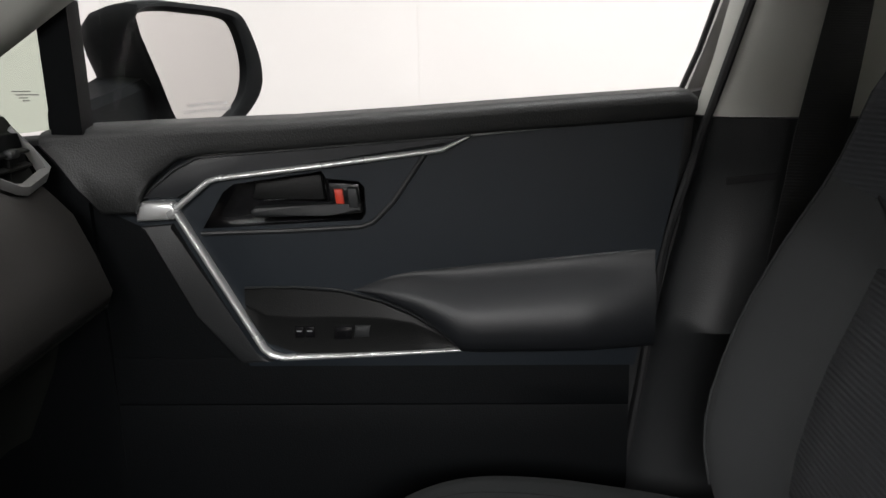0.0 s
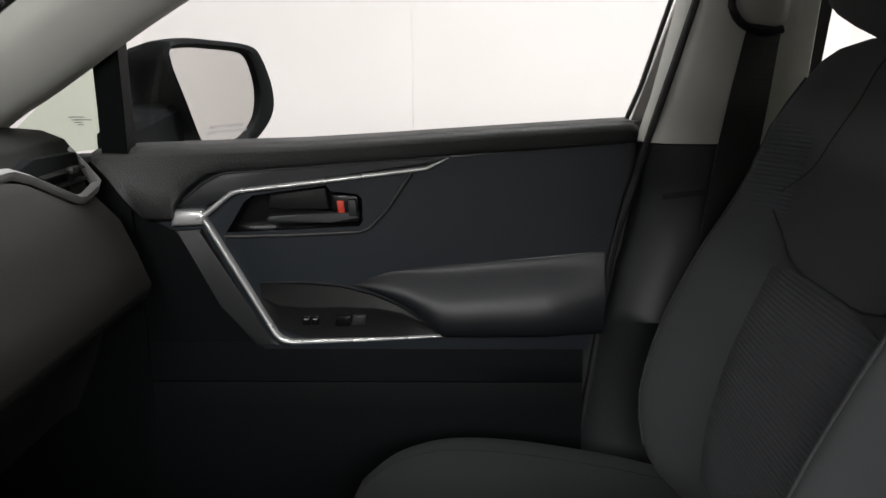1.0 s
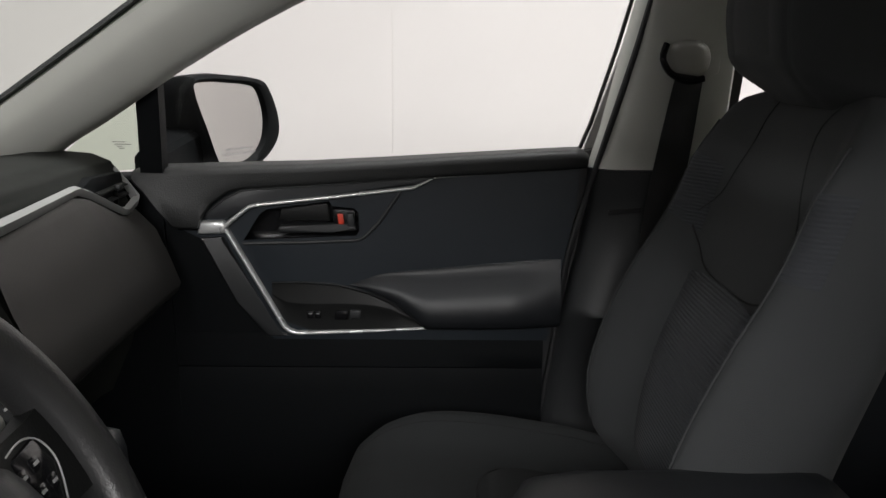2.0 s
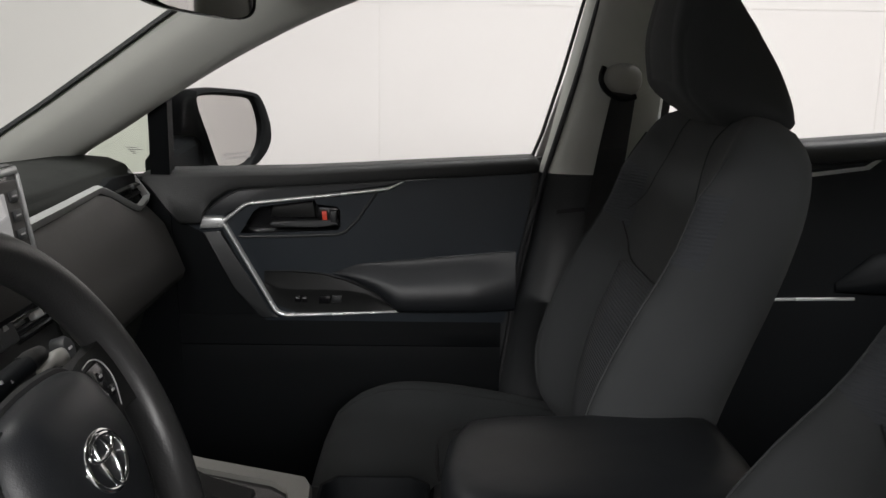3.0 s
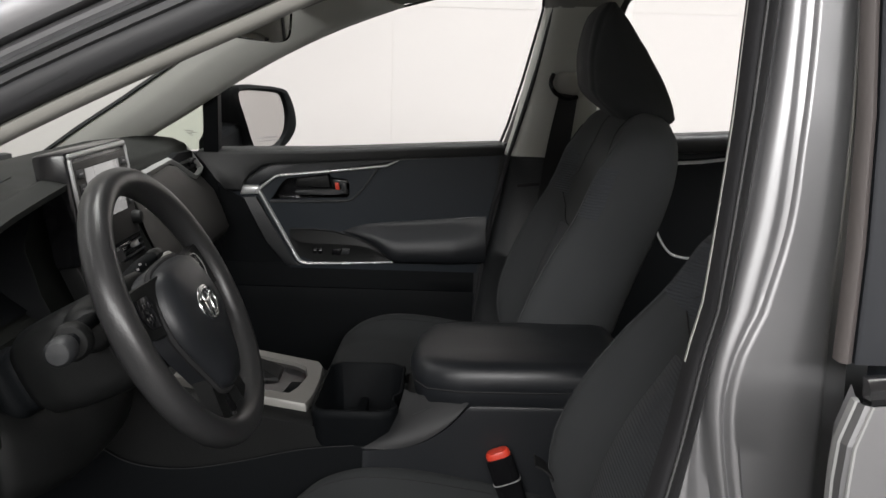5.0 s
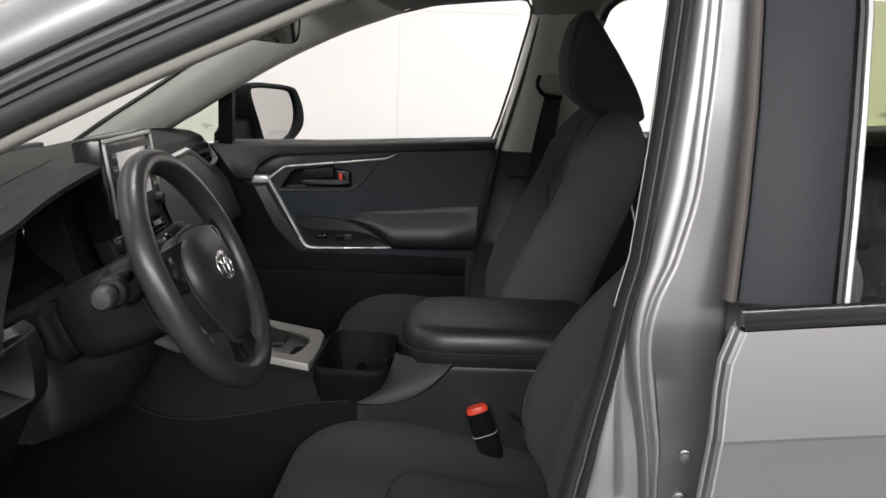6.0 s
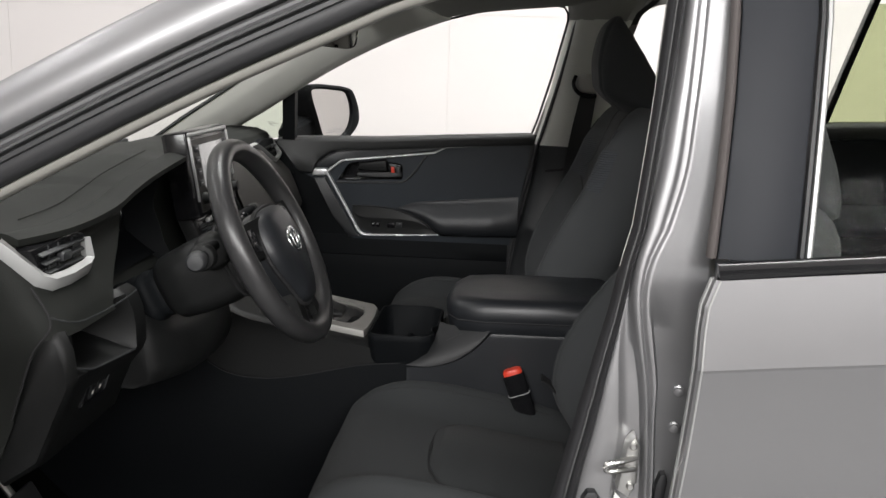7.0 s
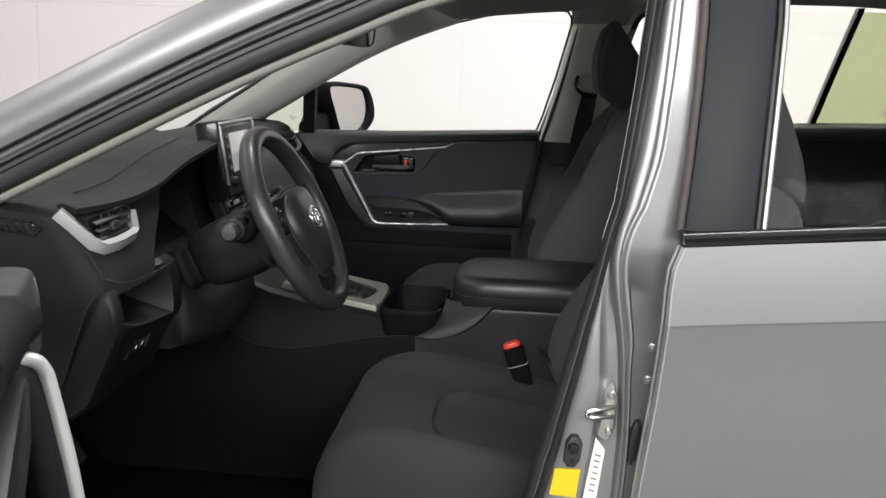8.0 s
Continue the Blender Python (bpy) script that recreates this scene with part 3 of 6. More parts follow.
part("film_gasket", skin([[(xa - 0.012, y + 0.016, z), (xa - 0.011, y + 0.004, z), (xa - 0.006, y + 0.001, z), (xa - 0.0015, y + 0.004, z), (xa - 0.0015, y + 0.016, z)] for z, xa, xb, y in FILM]), M_GASKET, rear, "brownish-grey rubber gasket beside the film", smooth=60)
rows = []
for z, xa, xb, y in FILM:
    rows.append([(xa, y + 0.014, z), (xa, y + 0.002, z), (xa + 0.003, y, z), (xb - 0.004, y, z), (xb, y + 0.003, z), (xb, y + 0.014, z)])
part("pillar_film", skin(rows), M_APPLIQUE, rear, "satin black B-pillar film")
for nm, dx, mt in (("window_channel", 0.0015, M_RUBBER), ("window_bright_edge", 0.010, M_SILVERPAINT)):
    rows = []
    for z, xa, xb, y in FILM:
        x = xb + 0.002 + dx
        y += 0.002
        rows.append([(x, y + 0.016, z), (x, y - 0.001, z), (x + 0.004, y - 0.002, z), (x + 0.007, y + 0.002, z), (x + 0.008, y + 0.016, z)])
    part(nm, skin(rows), mt, rear)
bm = plate([(0.66, 1.10), (1.5, 1.16), (1.5, 1.30), (1.44, 1.50), (0.66, 1.50)], 0, 0.004, bevel=0)
for v in bm.verts:
    v.co.y += interp(v.co.z, [(1.1, -0.822), (1.3, -0.782), (1.5, -0.70)])[0]
g = part("window_glass", bm, M_REARGLASS, rear, "tinted rear door window")
g.visible_shadow = False
part("inner_panel", plate([(0.60, 0.4), (1.45, 0.4), (1.5, 1.15), (0.60, 1.085)], -0.76, -0.82, bevel=0.01), M_SKIN, rear, "black inner door panel")

# striker, check switch, stickers on the jamb
st = thing("door_striker", "bright zinc door striker bolted to the jamb", "striker", (0.455, -0.80, 0.80))
part("striker_plate", plate([(0.462, 0.772), (0.478, 0.762), (0.488, 0.785), (0.489, 0.835), (0.482, 0.850), (0.472, 0.838)], -0.792, -0.764, bevel=0.003), M_STEEL, st)
part("striker_loop", tube(smooth_path([(0.484, -0.79, 0.820), (0.460, -0.803, 0.818), (0.446, -0.807, 0.817), (0.443, -0.808, 0.812), (0.446, -0.807, 0.807), (0.460, -0.803, 0.806), (0.484, -0.79, 0.804)], 4), 0.0042, 8), M_STEEL, st)
for z in (0.780, 0.838):
    part("bolt", moved(lathe([(0.001, 0), (0.0055, 0), (0.0055, 0.003), (0.0035, 0.005), (0.001, 0.005)], 10), pose(0.479, -0.793, z, 90)), M_STEEL, st)


# ---- front door inner trim, built for the passenger side and mirrored for the open driver door ----
def front_door(name, label, s, base, window_up=True):
    d = thing(name, label, "car door", base)

    def pl(pts, d0, d1, **k):
        return plate(pts, d0 * s, d1 * s, **k)

    def P3(x, y, z):
        return (x, y * s, z)

    recess = [(-0.212, 0.968), (-0.185, 1.012), (-0.172, 1.022), (-0.066, 1.037), (-0.060, 1.028), (-0.022, 1.024), (-0.015, 1.017), (-0.014, 0.985), (-0.020, 0.977)]
    outline = [(-0.375, 1.070), (-0.345, 1.0), (-0.275, 0.965), (-0.172, 0.80), (-0.165, 0.792), (0.312, 0.792), (0.336, 0.93), (0.354, 1.02), (0.358, 1.06), (0.360, 1.098), (0.115, 1.076), (-0.2, 1.056)]
    part("door_panel", pl(outline, 0.745, 0.79, holes=(recess,)), M_SKIN, d, "soft black moulded door panel")
    # sill cap, widening at its front end into the corner cover beside the dashboard
    rows = []
    for x, z, low, q, w in ((-0.392, 1.088, 1.070, 0.020, 1.0), (-0.372, 1.091, 1.052, 0.026, 1.0), (-0.348, 1.092, 1.020, 0.030, 1.0), (-0.322, 1.093, 0.992, 0.030, 1.0), (-0.284, 1.094, 0.991, 0.024, 1.0), (-0.279, 1.095, 1.008, 0.022, 1.0), (-0.264, 1.095, 1.031, 0.020, 1.0),
                            (-0.232, 1.096, 1.054, 0.017, 0.95), (-0.205, 1.097, 1.0585, 0.015, 0.95), (-0.1, 1.100, 1.065, 0.014, 0.9), (0.027, 1.107, 1.073, 0.013, 0.85), (0.12, 1.113, 1.080, 0.012, 0.8), (0.218, 1.119, 1.086, 0.010, 0.72), (0.340, 1.126, 1.094, 0.008, 0.6), (0.362, 1.127, 1.096, 0.006, 0.55), (0.372, 1.120, 1.096, 0.0, 0.5)):
        m = lerp(z - 0.012, low, 0.5)
        rows.append([P3(x, 0.80, z - 0.03), P3(x, 0.80, z), P3(x, 0.750, z), P3(x, 0.745 - 0.010 * w, z - 0.002 * w), P3(x, 0.745 - 0.017 * w, z - 0.007), P3(x, 0.745 - 0.018 * w, z - 0.014), P3(x, 0.745 - lerp(0.014 * w, q, 0.5), m), P3(x, 0.745 - q, low + 0.004), P3(x, 0.745 - q + 0.003, low), P3(x, 0.752, low)])
    part("sill_cap", skin(rows), M_CAP, d, "black grained window sill cap and corner cover", smooth=60)
    # accent panel and silver strips
    part("accent_panel", pl([(-0.284, 1.006), (-0.24, 1.040), (-0.212, 1.054), (-0.13, 1.060), (0.113, 1.077), (0.080, 1.066), (-0.195, 1.033), (-0.236, 1.006)], 0.739, 0.75, bevel=0.003), M_PAD, d, "dark accent panel with a stitched edge")
    part("accent_edge", tube([P3(-0.284, 0.738, 1.006), P3(-0.24, 0.738, 1.041), P3(-0.212, 0.738, 1.055), P3(-0.13, 0.738, 1.061), P3(0.113, 0.738, 1.078)], 0.0018, 6, up=(0, 1, 0)), M_PLASTIC, d)
    part("silver_strip", pl([(-0.286, 1.003), (-0.243, 1.003), (-0.236, 0.992), (-0.243, 0.981), (-0.288, 0.979)], 0.731, 0.75, bevel=0.006, seg=3), M_SILVER, d, "satin silver block at the head of the strip")
    bead = [(-1.0, -0.9), (-0.92, 0.1), (-0.62, 0.75), (0.0, 1.0), (0.62, 0.75), (0.92, 0.1), (1.0, -0.9)]
    up_run = [(-0.246, 0.990), (-0.2, 1.0265), (-0.187, 1.0300), (-0.05, 1.0455), (0.078, 1.0610), (0.113, 1.0775)]
    down_run = [(-0.244, 0.994), (-0.146, 0.8165), (-0.137, 0.8085), (-0.122, 0.8045), (0.0, 0.8095), (0.101, 0.8145)]
    for run, ks in ((up_run, [1.0, 0.85, 0.8, 0.8, 0.7, 0.12]), (down_run, [1.0, 0.95, 0.9, 0.85, 0.75, 0.45])):
        part("silver_strip", sweep([P3(x, 0.739, z) for x, z in run], [(a * 0.0046, b * 0.0065) for a, b in bead], up=(0, -s, 0), scales=ks), M_SILVER, d, "satin silver trim strip framing the handle and switch area", smooth=75)
    # lighter band beside the strip, then a dark sheet painting the fall into shade
    part("front_panel", pl([(-0.286, 0.972), (-0.247, 0.975), (-0.157, 0.808), (-0.135, 0.799), (-0.175, 0.797), (-0.225, 0.86)], 0.738, 0.75, bevel=0.004), M_PLASTIC, d)
    part("lower_front_shade", pl([(-0.375, 1.04), (-0.27, 0.985), (-0.15, 0.805), (-0.15, 0.78), (-0.375, 0.78)], 0.7475, 0.78, bevel=0.0), M_LOW, d, "dark sheet for the shade on the panel's front end")
    # handle recess with its pull and lock
    inner = [(x * 0.985 - 0.0015, 1.0 + (z - 1.0) * 0.94) for x, z in recess]
    n = len(recess)
    rows = [[P3(x, 0.7455, z) for x, z in recess], [P3(x, 0.752, z) for x, z in inner], [P3(x, 0.782, z) for x, z in inner]]
    bm = skin(rows, closed=True, caps=False)
    bm.faces.new([v for v in bm.verts][-n:])
    part("handle_recess", bm, M_GLOSS, d, "gloss black handle recess", smooth=20)
    part("recess_ledge", tube([P3(-0.214, 0.744, 0.962), P3(-0.1, 0.744, 0.965), P3(-0.020, 0.744, 0.969), P3(-0.006, 0.744, 0.974), P3(0.019, 0.744, 0.999), P3(0.058, 0.744, 1.056)], 0.0032, 8, up=(0, 1, 0)), M_PLASTIC, d)
    part("inner_handle", pl([(-0.150, 0.992), (-0.155, 0.987), (-0.15, 0.980), (-0.06, 0.982), (-0.02, 0.985), (-0.02, 0.997), (-0.06, 0.996)], 0.748, 0.765, bevel=0.004), M_PLASTIC, d, "black inner door handle")
    part("handle_face", pl([(-0.155, 1.000), (-0.150, 1.022), (-0.070, 1.030), (-0.066, 0.998)], 0.766, 0.778, bevel=0.003), M_COL, d)
    part("lock_housing", pl([(-0.058, 0.984), (-0.060, 1.022), (-0.022, 1.020), (-0.020, 0.984)], 0.752, 0.775, bevel=0.004), M_GLOSS, d)
    part("lock_knob", pl([(-0.050, 0.996), (-0.052, 1.014), (-0.042, 1.014), (-0.040, 0.996)], 0.747, 0.755, bevel=0.002), M_RED, d, "red door lock indicator")
    part("lock_lever", pl([(-0.034, 0.992), (-0.036, 1.016), (-0.024, 1.016), (-0.022, 0.992)], 0.744, 0.755, bevel=0.003), M_PLASTIC, d)
    # switch pod: an upper slope and the switch plane below it
    rows = []
    for x, a, m, b, q in ((-0.166, 0.893, 0.874, 0.864, 0.003), (-0.14, 0.8945, 0.858, 0.824, 0.012), (-0.10, 0.893, 0.856, 0.811, 0.019), (-0.05, 0.889, 0.857, 0.812, 0.022), (0.0, 0.876, 0.855, 0.813, 0.022), (0.04, 0.858, 0.848, 0.814, 0.017), (0.075, 0.836, 0.832, 0.815, 0.009), (0.10, 0.8165, 0.816, 0.8155, 0.002)):
        rows.append([P3(x, 0.7455, a), P3(x, 0.742, a - 0.002), P3(x, 0.7435 - q * 0.22, m + 0.003), P3(x, 0.743 - q * 0.22, m), P3(x, 0.744 - q * 0.22, m - 0.004), P3(x, 0.742 - q * 0.22, b), P3(x, 0.75, b)])
    part("switch_panel", skin(rows, closed=False, caps=False), M_COL, d, "black switch pod with window and lock switches", smooth=25)
    part("pod_line", tube(smooth_path([P3(-0.166, 0.744, 0.894), P3(-0.10, 0.744, 0.8945), P3(-0.05, 0.744, 0.890), P3(0.0, 0.744, 0.877), P3(0.04, 0.744, 0.859), P3(0.098, 0.744, 0.818)], 3), 0.0014, 6, up=(0, 1, 0)), M_PLASTIC, d)
    for x in (-0.100, -0.087):
        part("lock_switch", pl([(x - 0.0055, 0.832), (x + 0.0055, 0.832), (x + 0.0055, 0.846), (x - 0.0055, 0.846)], 0.7355, 0.744, bevel=0.0015), M_GLOSS, d)
        part("switch_mark", pl([(x - 0.003, 0.840), (x + 0.003, 0.840), (x + 0.003, 0.8415), (x - 0.003, 0.8415)], 0.7348, 0.7365, bevel=0), M_PRINT, d)
    part("window_switch", pl([(-0.058, 0.830), (-0.036, 0.830), (-0.034, 0.847), (-0.056, 0.846)], 0.7325, 0.744, bevel=0.003), M_GLOSS, d)
    part("window_switch", pl([(-0.033, 0.832), (-0.014, 0.833), (-0.012, 0.847), (-0.031, 0.847)], 0.7345, 0.744, bevel=0.002), M_PLASTIC, d)
    # armrest pad
    top = [(-0.036, 0.891), (0.0, 0.904), (0.03, 0.911), (0.12, 0.918), (0.22, 0.927), (0.335, 0.937)]
    bot = [(-0.036, 0.8905), (0.0, 0.882), (0.048, 0.862), (0.10, 0.818), (0.2, 0.8185), (0.335, 0.8205)]
    rows = []
    for k in range(25):
        x = lerp(-0.036, 0.332, (k / 24) ** 1.15)
        zt, zb = interp(x, top)[0], interp(x, bot)[0]
        h = max(zt - zb, 0.001)
        q = min(1.0, h / 0.10) ** 0.7 * 0.040 * interp(x, [(0.25, 1.0), (0.334, 0.55)])[0]
        sec = [(0.0, 1.035), (0.10, 1.03), (0.17, 1.005), (0.19, 0.97), (0.22, 0.93), (0.36, 0.84), (0.58, 0.72), (0.80, 0.58), (0.94, 0.44), (1.0, 0.30), (0.98, 0.17), (0.90, 0.07), (0.74, 0.01), (0.3, -0.01), (0.0, -0.01)]
        rows.append([P3(x, 0.748 - q * a, zb + h * b) for a, b in sec])
    part("armrest_pad", skin(rows, closed=False, caps=False), M_PAD, d, "padded black leatherette armrest", smooth=70)
    part("armrest_seam", tube([P3(0.098, 0.737, 0.816), P3(0.2, 0.738, 0.820), P3(0.312, 0.738, 0.826)], 0.0022, 6, up=(0, 1, 0)), M_SEAM, d)
    # lower panel with map pocket; its near-black colour carries the shade down there
    rows = []
    for x in (-0.34, -0.28, -0.15, 0.0, 0.15, 0.27, 0.306):
        k = 1 if x < 0.29 else 0.6
        rows.append([P3(x - (0.0 if z > 0.6 else (0.6 - z) * 0.15), 0.746 - a * k, z) for a, z in ((-0.03, 0.803), (0.0, 0.802), (0.003, 0.77), (0.004, 0.743), (0.002, 0.740), (0.003, 0.737), (0.006, 0.70), (0.009, 0.62), (0.008, 0.50), (0.0, 0.43))])
    part("lower_panel", skin(rows, closed=False, caps=False), M_LOW, d, "lower door panel with map pocket, shade put into its black", smooth=35)
    # outer skin, window frame and glass
    part("outer_skin", plate([(-0.40, 0.40), (0.49, 0.40), (0.53, 1.06), (-0.40, 1.045)], 0.86 * s, 0.80 * s, bevel=0.01), M_PAINT, d, "silver painted outer door skin")
    if window_up:
        part("window_post", skin([[P3(x, y, z), P3(x + 0.022, y - 0.004, z), P3(x + 0.022, y + 0.012, z), P3(x, y + 0.012, z)] for x, y, z in ((0.366, 0.798, 1.105), (0.388, 0.777, 1.178), (0.421, 0.752, 1.29), (0.452, 0.720, 1.42), (0.462, 0.702, 1.477))]), M_POST, d, "pale silver rear window post")
        part("window_channel", tube([P3(0.358, 0.790, 1.110), P3(0.379, 0.774, 1.17), P3(0.411, 0.746, 1.29), P3(0.440, 0.712, 1.42), P3(0.446, 0.700, 1.450), P3(0.445, 0.690, 1.470), P3(0.433, 0.676, 1.486), P3(0.40, 0.664, 1.491), P3(0.30, 0.660, 1.482), P3(0.19, 0.662, 1.464), P3(0.04, 0.668, 1.424), P3(-0.05, 0.672, 1.388)], 0.0035, 6), M_RUBBER, d)
        # sail with the fixed quarter pane
        part("window_divider", skin([[P3(x - 0.020, y, z), P3(x + 0.018, y - 0.004, z), P3(x + 0.018, y + 0.03, z), P3(x - 0.020, y + 0.03, z)] for x, y, z in ((-0.356, 0.728, 1.085), (-0.352, 0.715, 1.15), (-0.348, 0.70, 1.235))]), M_MIRRORBLACK, d, "black post between quarter pane and window")
        bm = plate([(-0.56, 1.07), (-0.37, 1.09), (-0.362, 1.235), (-0.40, 1.21)], 0.752 * s, 0.756 * s, bevel=0)
        q = part("quarter_glass", bm, M_TINT, d, "small green-tinted quarter window")
        q.visible_shadow = False
        bm = plate([(-0.335, 1.085), (0.37, 1.12), (0.455, 1.47), (0.2, 1.46), (0.0, 1.41), (-0.15, 1.35), (-0.31, 1.26)], 0.0, 0.004, bevel=0)
        for v in bm.verts:
            v.co.y = (v.co.y + interp(v.co.z, [(1.08, 0.775), (1.25, 0.745), (1.47, 0.69)])[0]) * s
        q = part("window_glass", bm, M_GLASS, d, "clear raised side window")
        q.visible_shadow = False
    # small print etched on the quarter pane
    for k, (w, z) in enumerate(((0.022, 1.133), (0.028, 1.129), (0.010, 1.1255), (0.008, 1.122)) if window_up else ()):
        part("etched_print", pl([(-0.428 + 0.004 * k, z), (-0.428 + 0.004 * k + w, z), (-0.428 + 0.004 * k + w, z + 0.0013), (-0.428 + 0.004 * k, z + 0.0013)], 0.750, 0.7515, bevel=0), M_PRINTDARK, d)
    # door mirror: the glass looks rearward and in towards the driver
    MM = Matrix.Translation((-0.281, 0.985 * s, 1.146)) @ Matrix(((0.559, 0.0, 0.829, 0), (0.829 * s, 0.0, -0.559 * s, 0), (0.0, 1.0, 0.0, 0), (0, 0, 0, 1)))
    prof = [(-0.098, 0.072), (-0.066, 0.086), (0.0, 0.083), (0.056, 0.077), (0.080, 0.061), (0.095, 0.018), (0.094, -0.018), (0.082, -0.046), (0.052, -0.071), (0.01, -0.080), (-0.024, -0.081), (-0.045, -0.066), (-0.070, -0.005)]
    prof = [(a * 0.95, b * 0.95) for a, b, _ in smooth_path([(a, b, 0) for a, b in prof], 3, True)]
    hs = []
    for w, k, du in ((-0.002, 1.0, 0.0), (0.007, 1.03, 0.001), (0.010, 1.08, 0.005), (0.004, 1.16, 0.014), (-0.02, 1.19, 0.016), (-0.05, 1.15, 0.006), (-0.085, 1.04, -0.008), (-0.115, 0.84, -0.020), (-0.140, 0.50, -0.03)):
        hs.append([(a * k + du + (k > 1.1) * (a > 0) * 0.012 * max(0.0, 1 - abs(b + 0.02) / 0.075), b * k, w) for a, b in prof])
    bm = skin(hs, closed=True, caps=False)
    bm.faces.new(bm.verts[-len(prof):])
    part("mirror_housing", moved(bm, MM), M_MIRRORBLACK, d, "black door mirror housing", smooth=45)
    bm = bmesh.new()
    bm.faces.new([bm.verts.new((a * 1.0, b * 1.0, -0.001)) for a, b in prof])
    part("mirror_glass", moved(bm, MM), M_MIRROR, d, "convex mirror glass with faint warning print")
    for k, words in enumerate(("OBJECTS IN MIRROR ARE", "CLOSER THAN THEY APPEAR")):
        part("warning_print", moved(lettering(words, 0.0068), MM @ pose(0.022, -0.050 - 0.009 * k, 0.0002)), M_PRINT, d)
    part("mirror_arm", skin([[P3(x0, y, z0), P3(x0, y, z1 - 0.01), P3(x0 + 0.01, y, z1), P3(x1 - 0.01, y, z1), P3(x1, y, z1 - 0.01), P3(x1, y, z0)] for x0, x1, y, z0, z1 in ((-0.40, -0.352, 0.775, 1.07, 1.116), (-0.41, -0.348, 0.84, 1.065, 1.122), (-0.42, -0.340, 0.90, 1.06, 1.13), (-0.42, -0.33, 0.96, 1.06, 1.14))]), M_MIRRORBLACK, d, "black mirror arm", smooth=30)
    return d


front_door("front_passenger_door", "closed front door with black trim, silver strip and raised window", 1, (0.0, 0.78, 0.42))
HINGE = (-0.57, -0.93, 0.42)
drv = front_door("front_driver_door", "wide open front door with black trim and lowered window", -1, HINGE, False)
drv.matrix_basis = Matrix.Translation((HINGE[0], HINGE[1], HINGE[2] - 0.05)) @ Matrix.Rotation(radians(-66), 4, "Z")

# pull handle of the open door: satin strip bent over a dark grip
DG = [(-0.01, -0.750, 0.94), (-0.025, -0.744, 1.01), (-0.04, -0.736, 1.052), (-0.050, -0.722, 1.066), (-0.058, -0.702, 1.069), (-0.064, -0.690, 1.056), (-0.061, -0.683, 1.03), (-0.048, -0.667, 0.95), (-0.036, -0.655, 0.86), (-0.022, -0.645, 0.75), (-0.015, -0.64, 0.66)]
hnd = part("pull_handle", tube(smooth_path(DG, 4), 0.0078, 10, up=(0.3, 1, 0)), M_SILVERPAINT, drv, "satin silver pull handle strip", smooth=70)
part("handle_grip", sweep([(x + 0.012, y - 0.02, z - 0.014) for x, y, z in smooth_path(DG, 4)], oval(0.018, 0.016, 12), up=(0.3, 1, 0)), M_LOW, hnd, smooth=70)
part("handle_bracket", plate([(-0.03, 0.99), (0.10, 0.97), (0.16, 0.93), (0.16, 1.02), (0.0, 1.065), (-0.04, 1.06)], -0.70, -0.745, bevel=0.008), M_COL, drv, "black grip bracket")
part("grip_cap", skin([[(x, y + b * w, z + c * w) for b, c in circle(0.03, 12)] for x, y, z, w in ((-0.09, -0.72, 1.09, 0.3), (-0.07, -0.715, 1.105, 0.9), (0.0, -0.72, 1.12, 1.0), (0.12, -0.73, 1.11, 1.0))]), M_LOW, drv, smooth=70)

# check switch, stickers and bolts on the driver side jamb
cs = thing("door_switch", "black rubber courtesy light switch on the jamb", "switch", (0.427, -0.77, 0.74))
part("switch_boot", plate([(0.414, 0.722), (0.420, 0.712), (0.432, 0.712), (0.440, 0.724), (0.442, 0.752), (0.434, 0.764), (0.424, 0.764), (0.416, 0.752)], -0.787, -0.768, bevel=0.004), M_RUBBER, cs, "black rubber boot")
part("switch_pin", moved(lathe([(0.001, 0), (0.009, 0), (0.008, 0.006), (0.001, 0.008)], 14), pose(0.428, -0.787, 0.746, 90)), M_GLOSS, cs)
part("switch_screw", moved(lathe([(0.001, 0), (0.004, 0), (0.003, 0.003), (0.001, 0.003)], 10), pose(0.428, -0.787, 0.724, 90)), M_SEAM, cs)
tagged(part("sticker", plate([(0.402, 0.706), (0.442, 0.708), (0.438, 0.660), (0.396, 0.662)], -0.7812, -0.7772, bevel=0), M_YELLOW), "plain yellow sticker on the silver jamb", "sticker")
lb = thing("label_plate", "narrow white label with small dark print", "label", (0.46, -0.777, 0.70))
part("label_sheet", plate([(0.462, 0.762), (0.478, 0.742), (0.470, 0.655), (0.449, 0.652)], -0.7775, -0.7715, bevel=0), M_PAPER, lb)
for k in range(7):
    z = 0.735 - 0.010 * k
    part("print_line", plate([(0.463 - 0.001 * k, z), (0.472 - 0.001 * k, z - 0.002), (0.472 - 0.001 * k, z - 0.004), (0.463 - 0.001 * k, z - 0.002)], -0.7785, -0.7776, bevel=0), M_PRINTDARK, lb)
for x, z in ((0.532, 0.912), (0.530, 0.860)):
    part("hinge_bolt", moved(lathe([(0.001, 0), (0.008, 0), (0.008, 0.003), (0.0055, 0.004), (0.0055, 0.008), (0.001, 0.009)], 12), pose(x + 0.005, -0.772, z, 90, 0, -10)), M_PAINT, car)
part("jamb_grommet", plate([(0.511, 0.732), (0.517, 0.724), (0.524, 0.735), (0.529, 0.787), (0.526, 0.798), (0.519, 0.797), (0.514, 0.782)], -0.790, -0.770, bevel=0.003), M_RUBBER, car, "black rubber grommet")

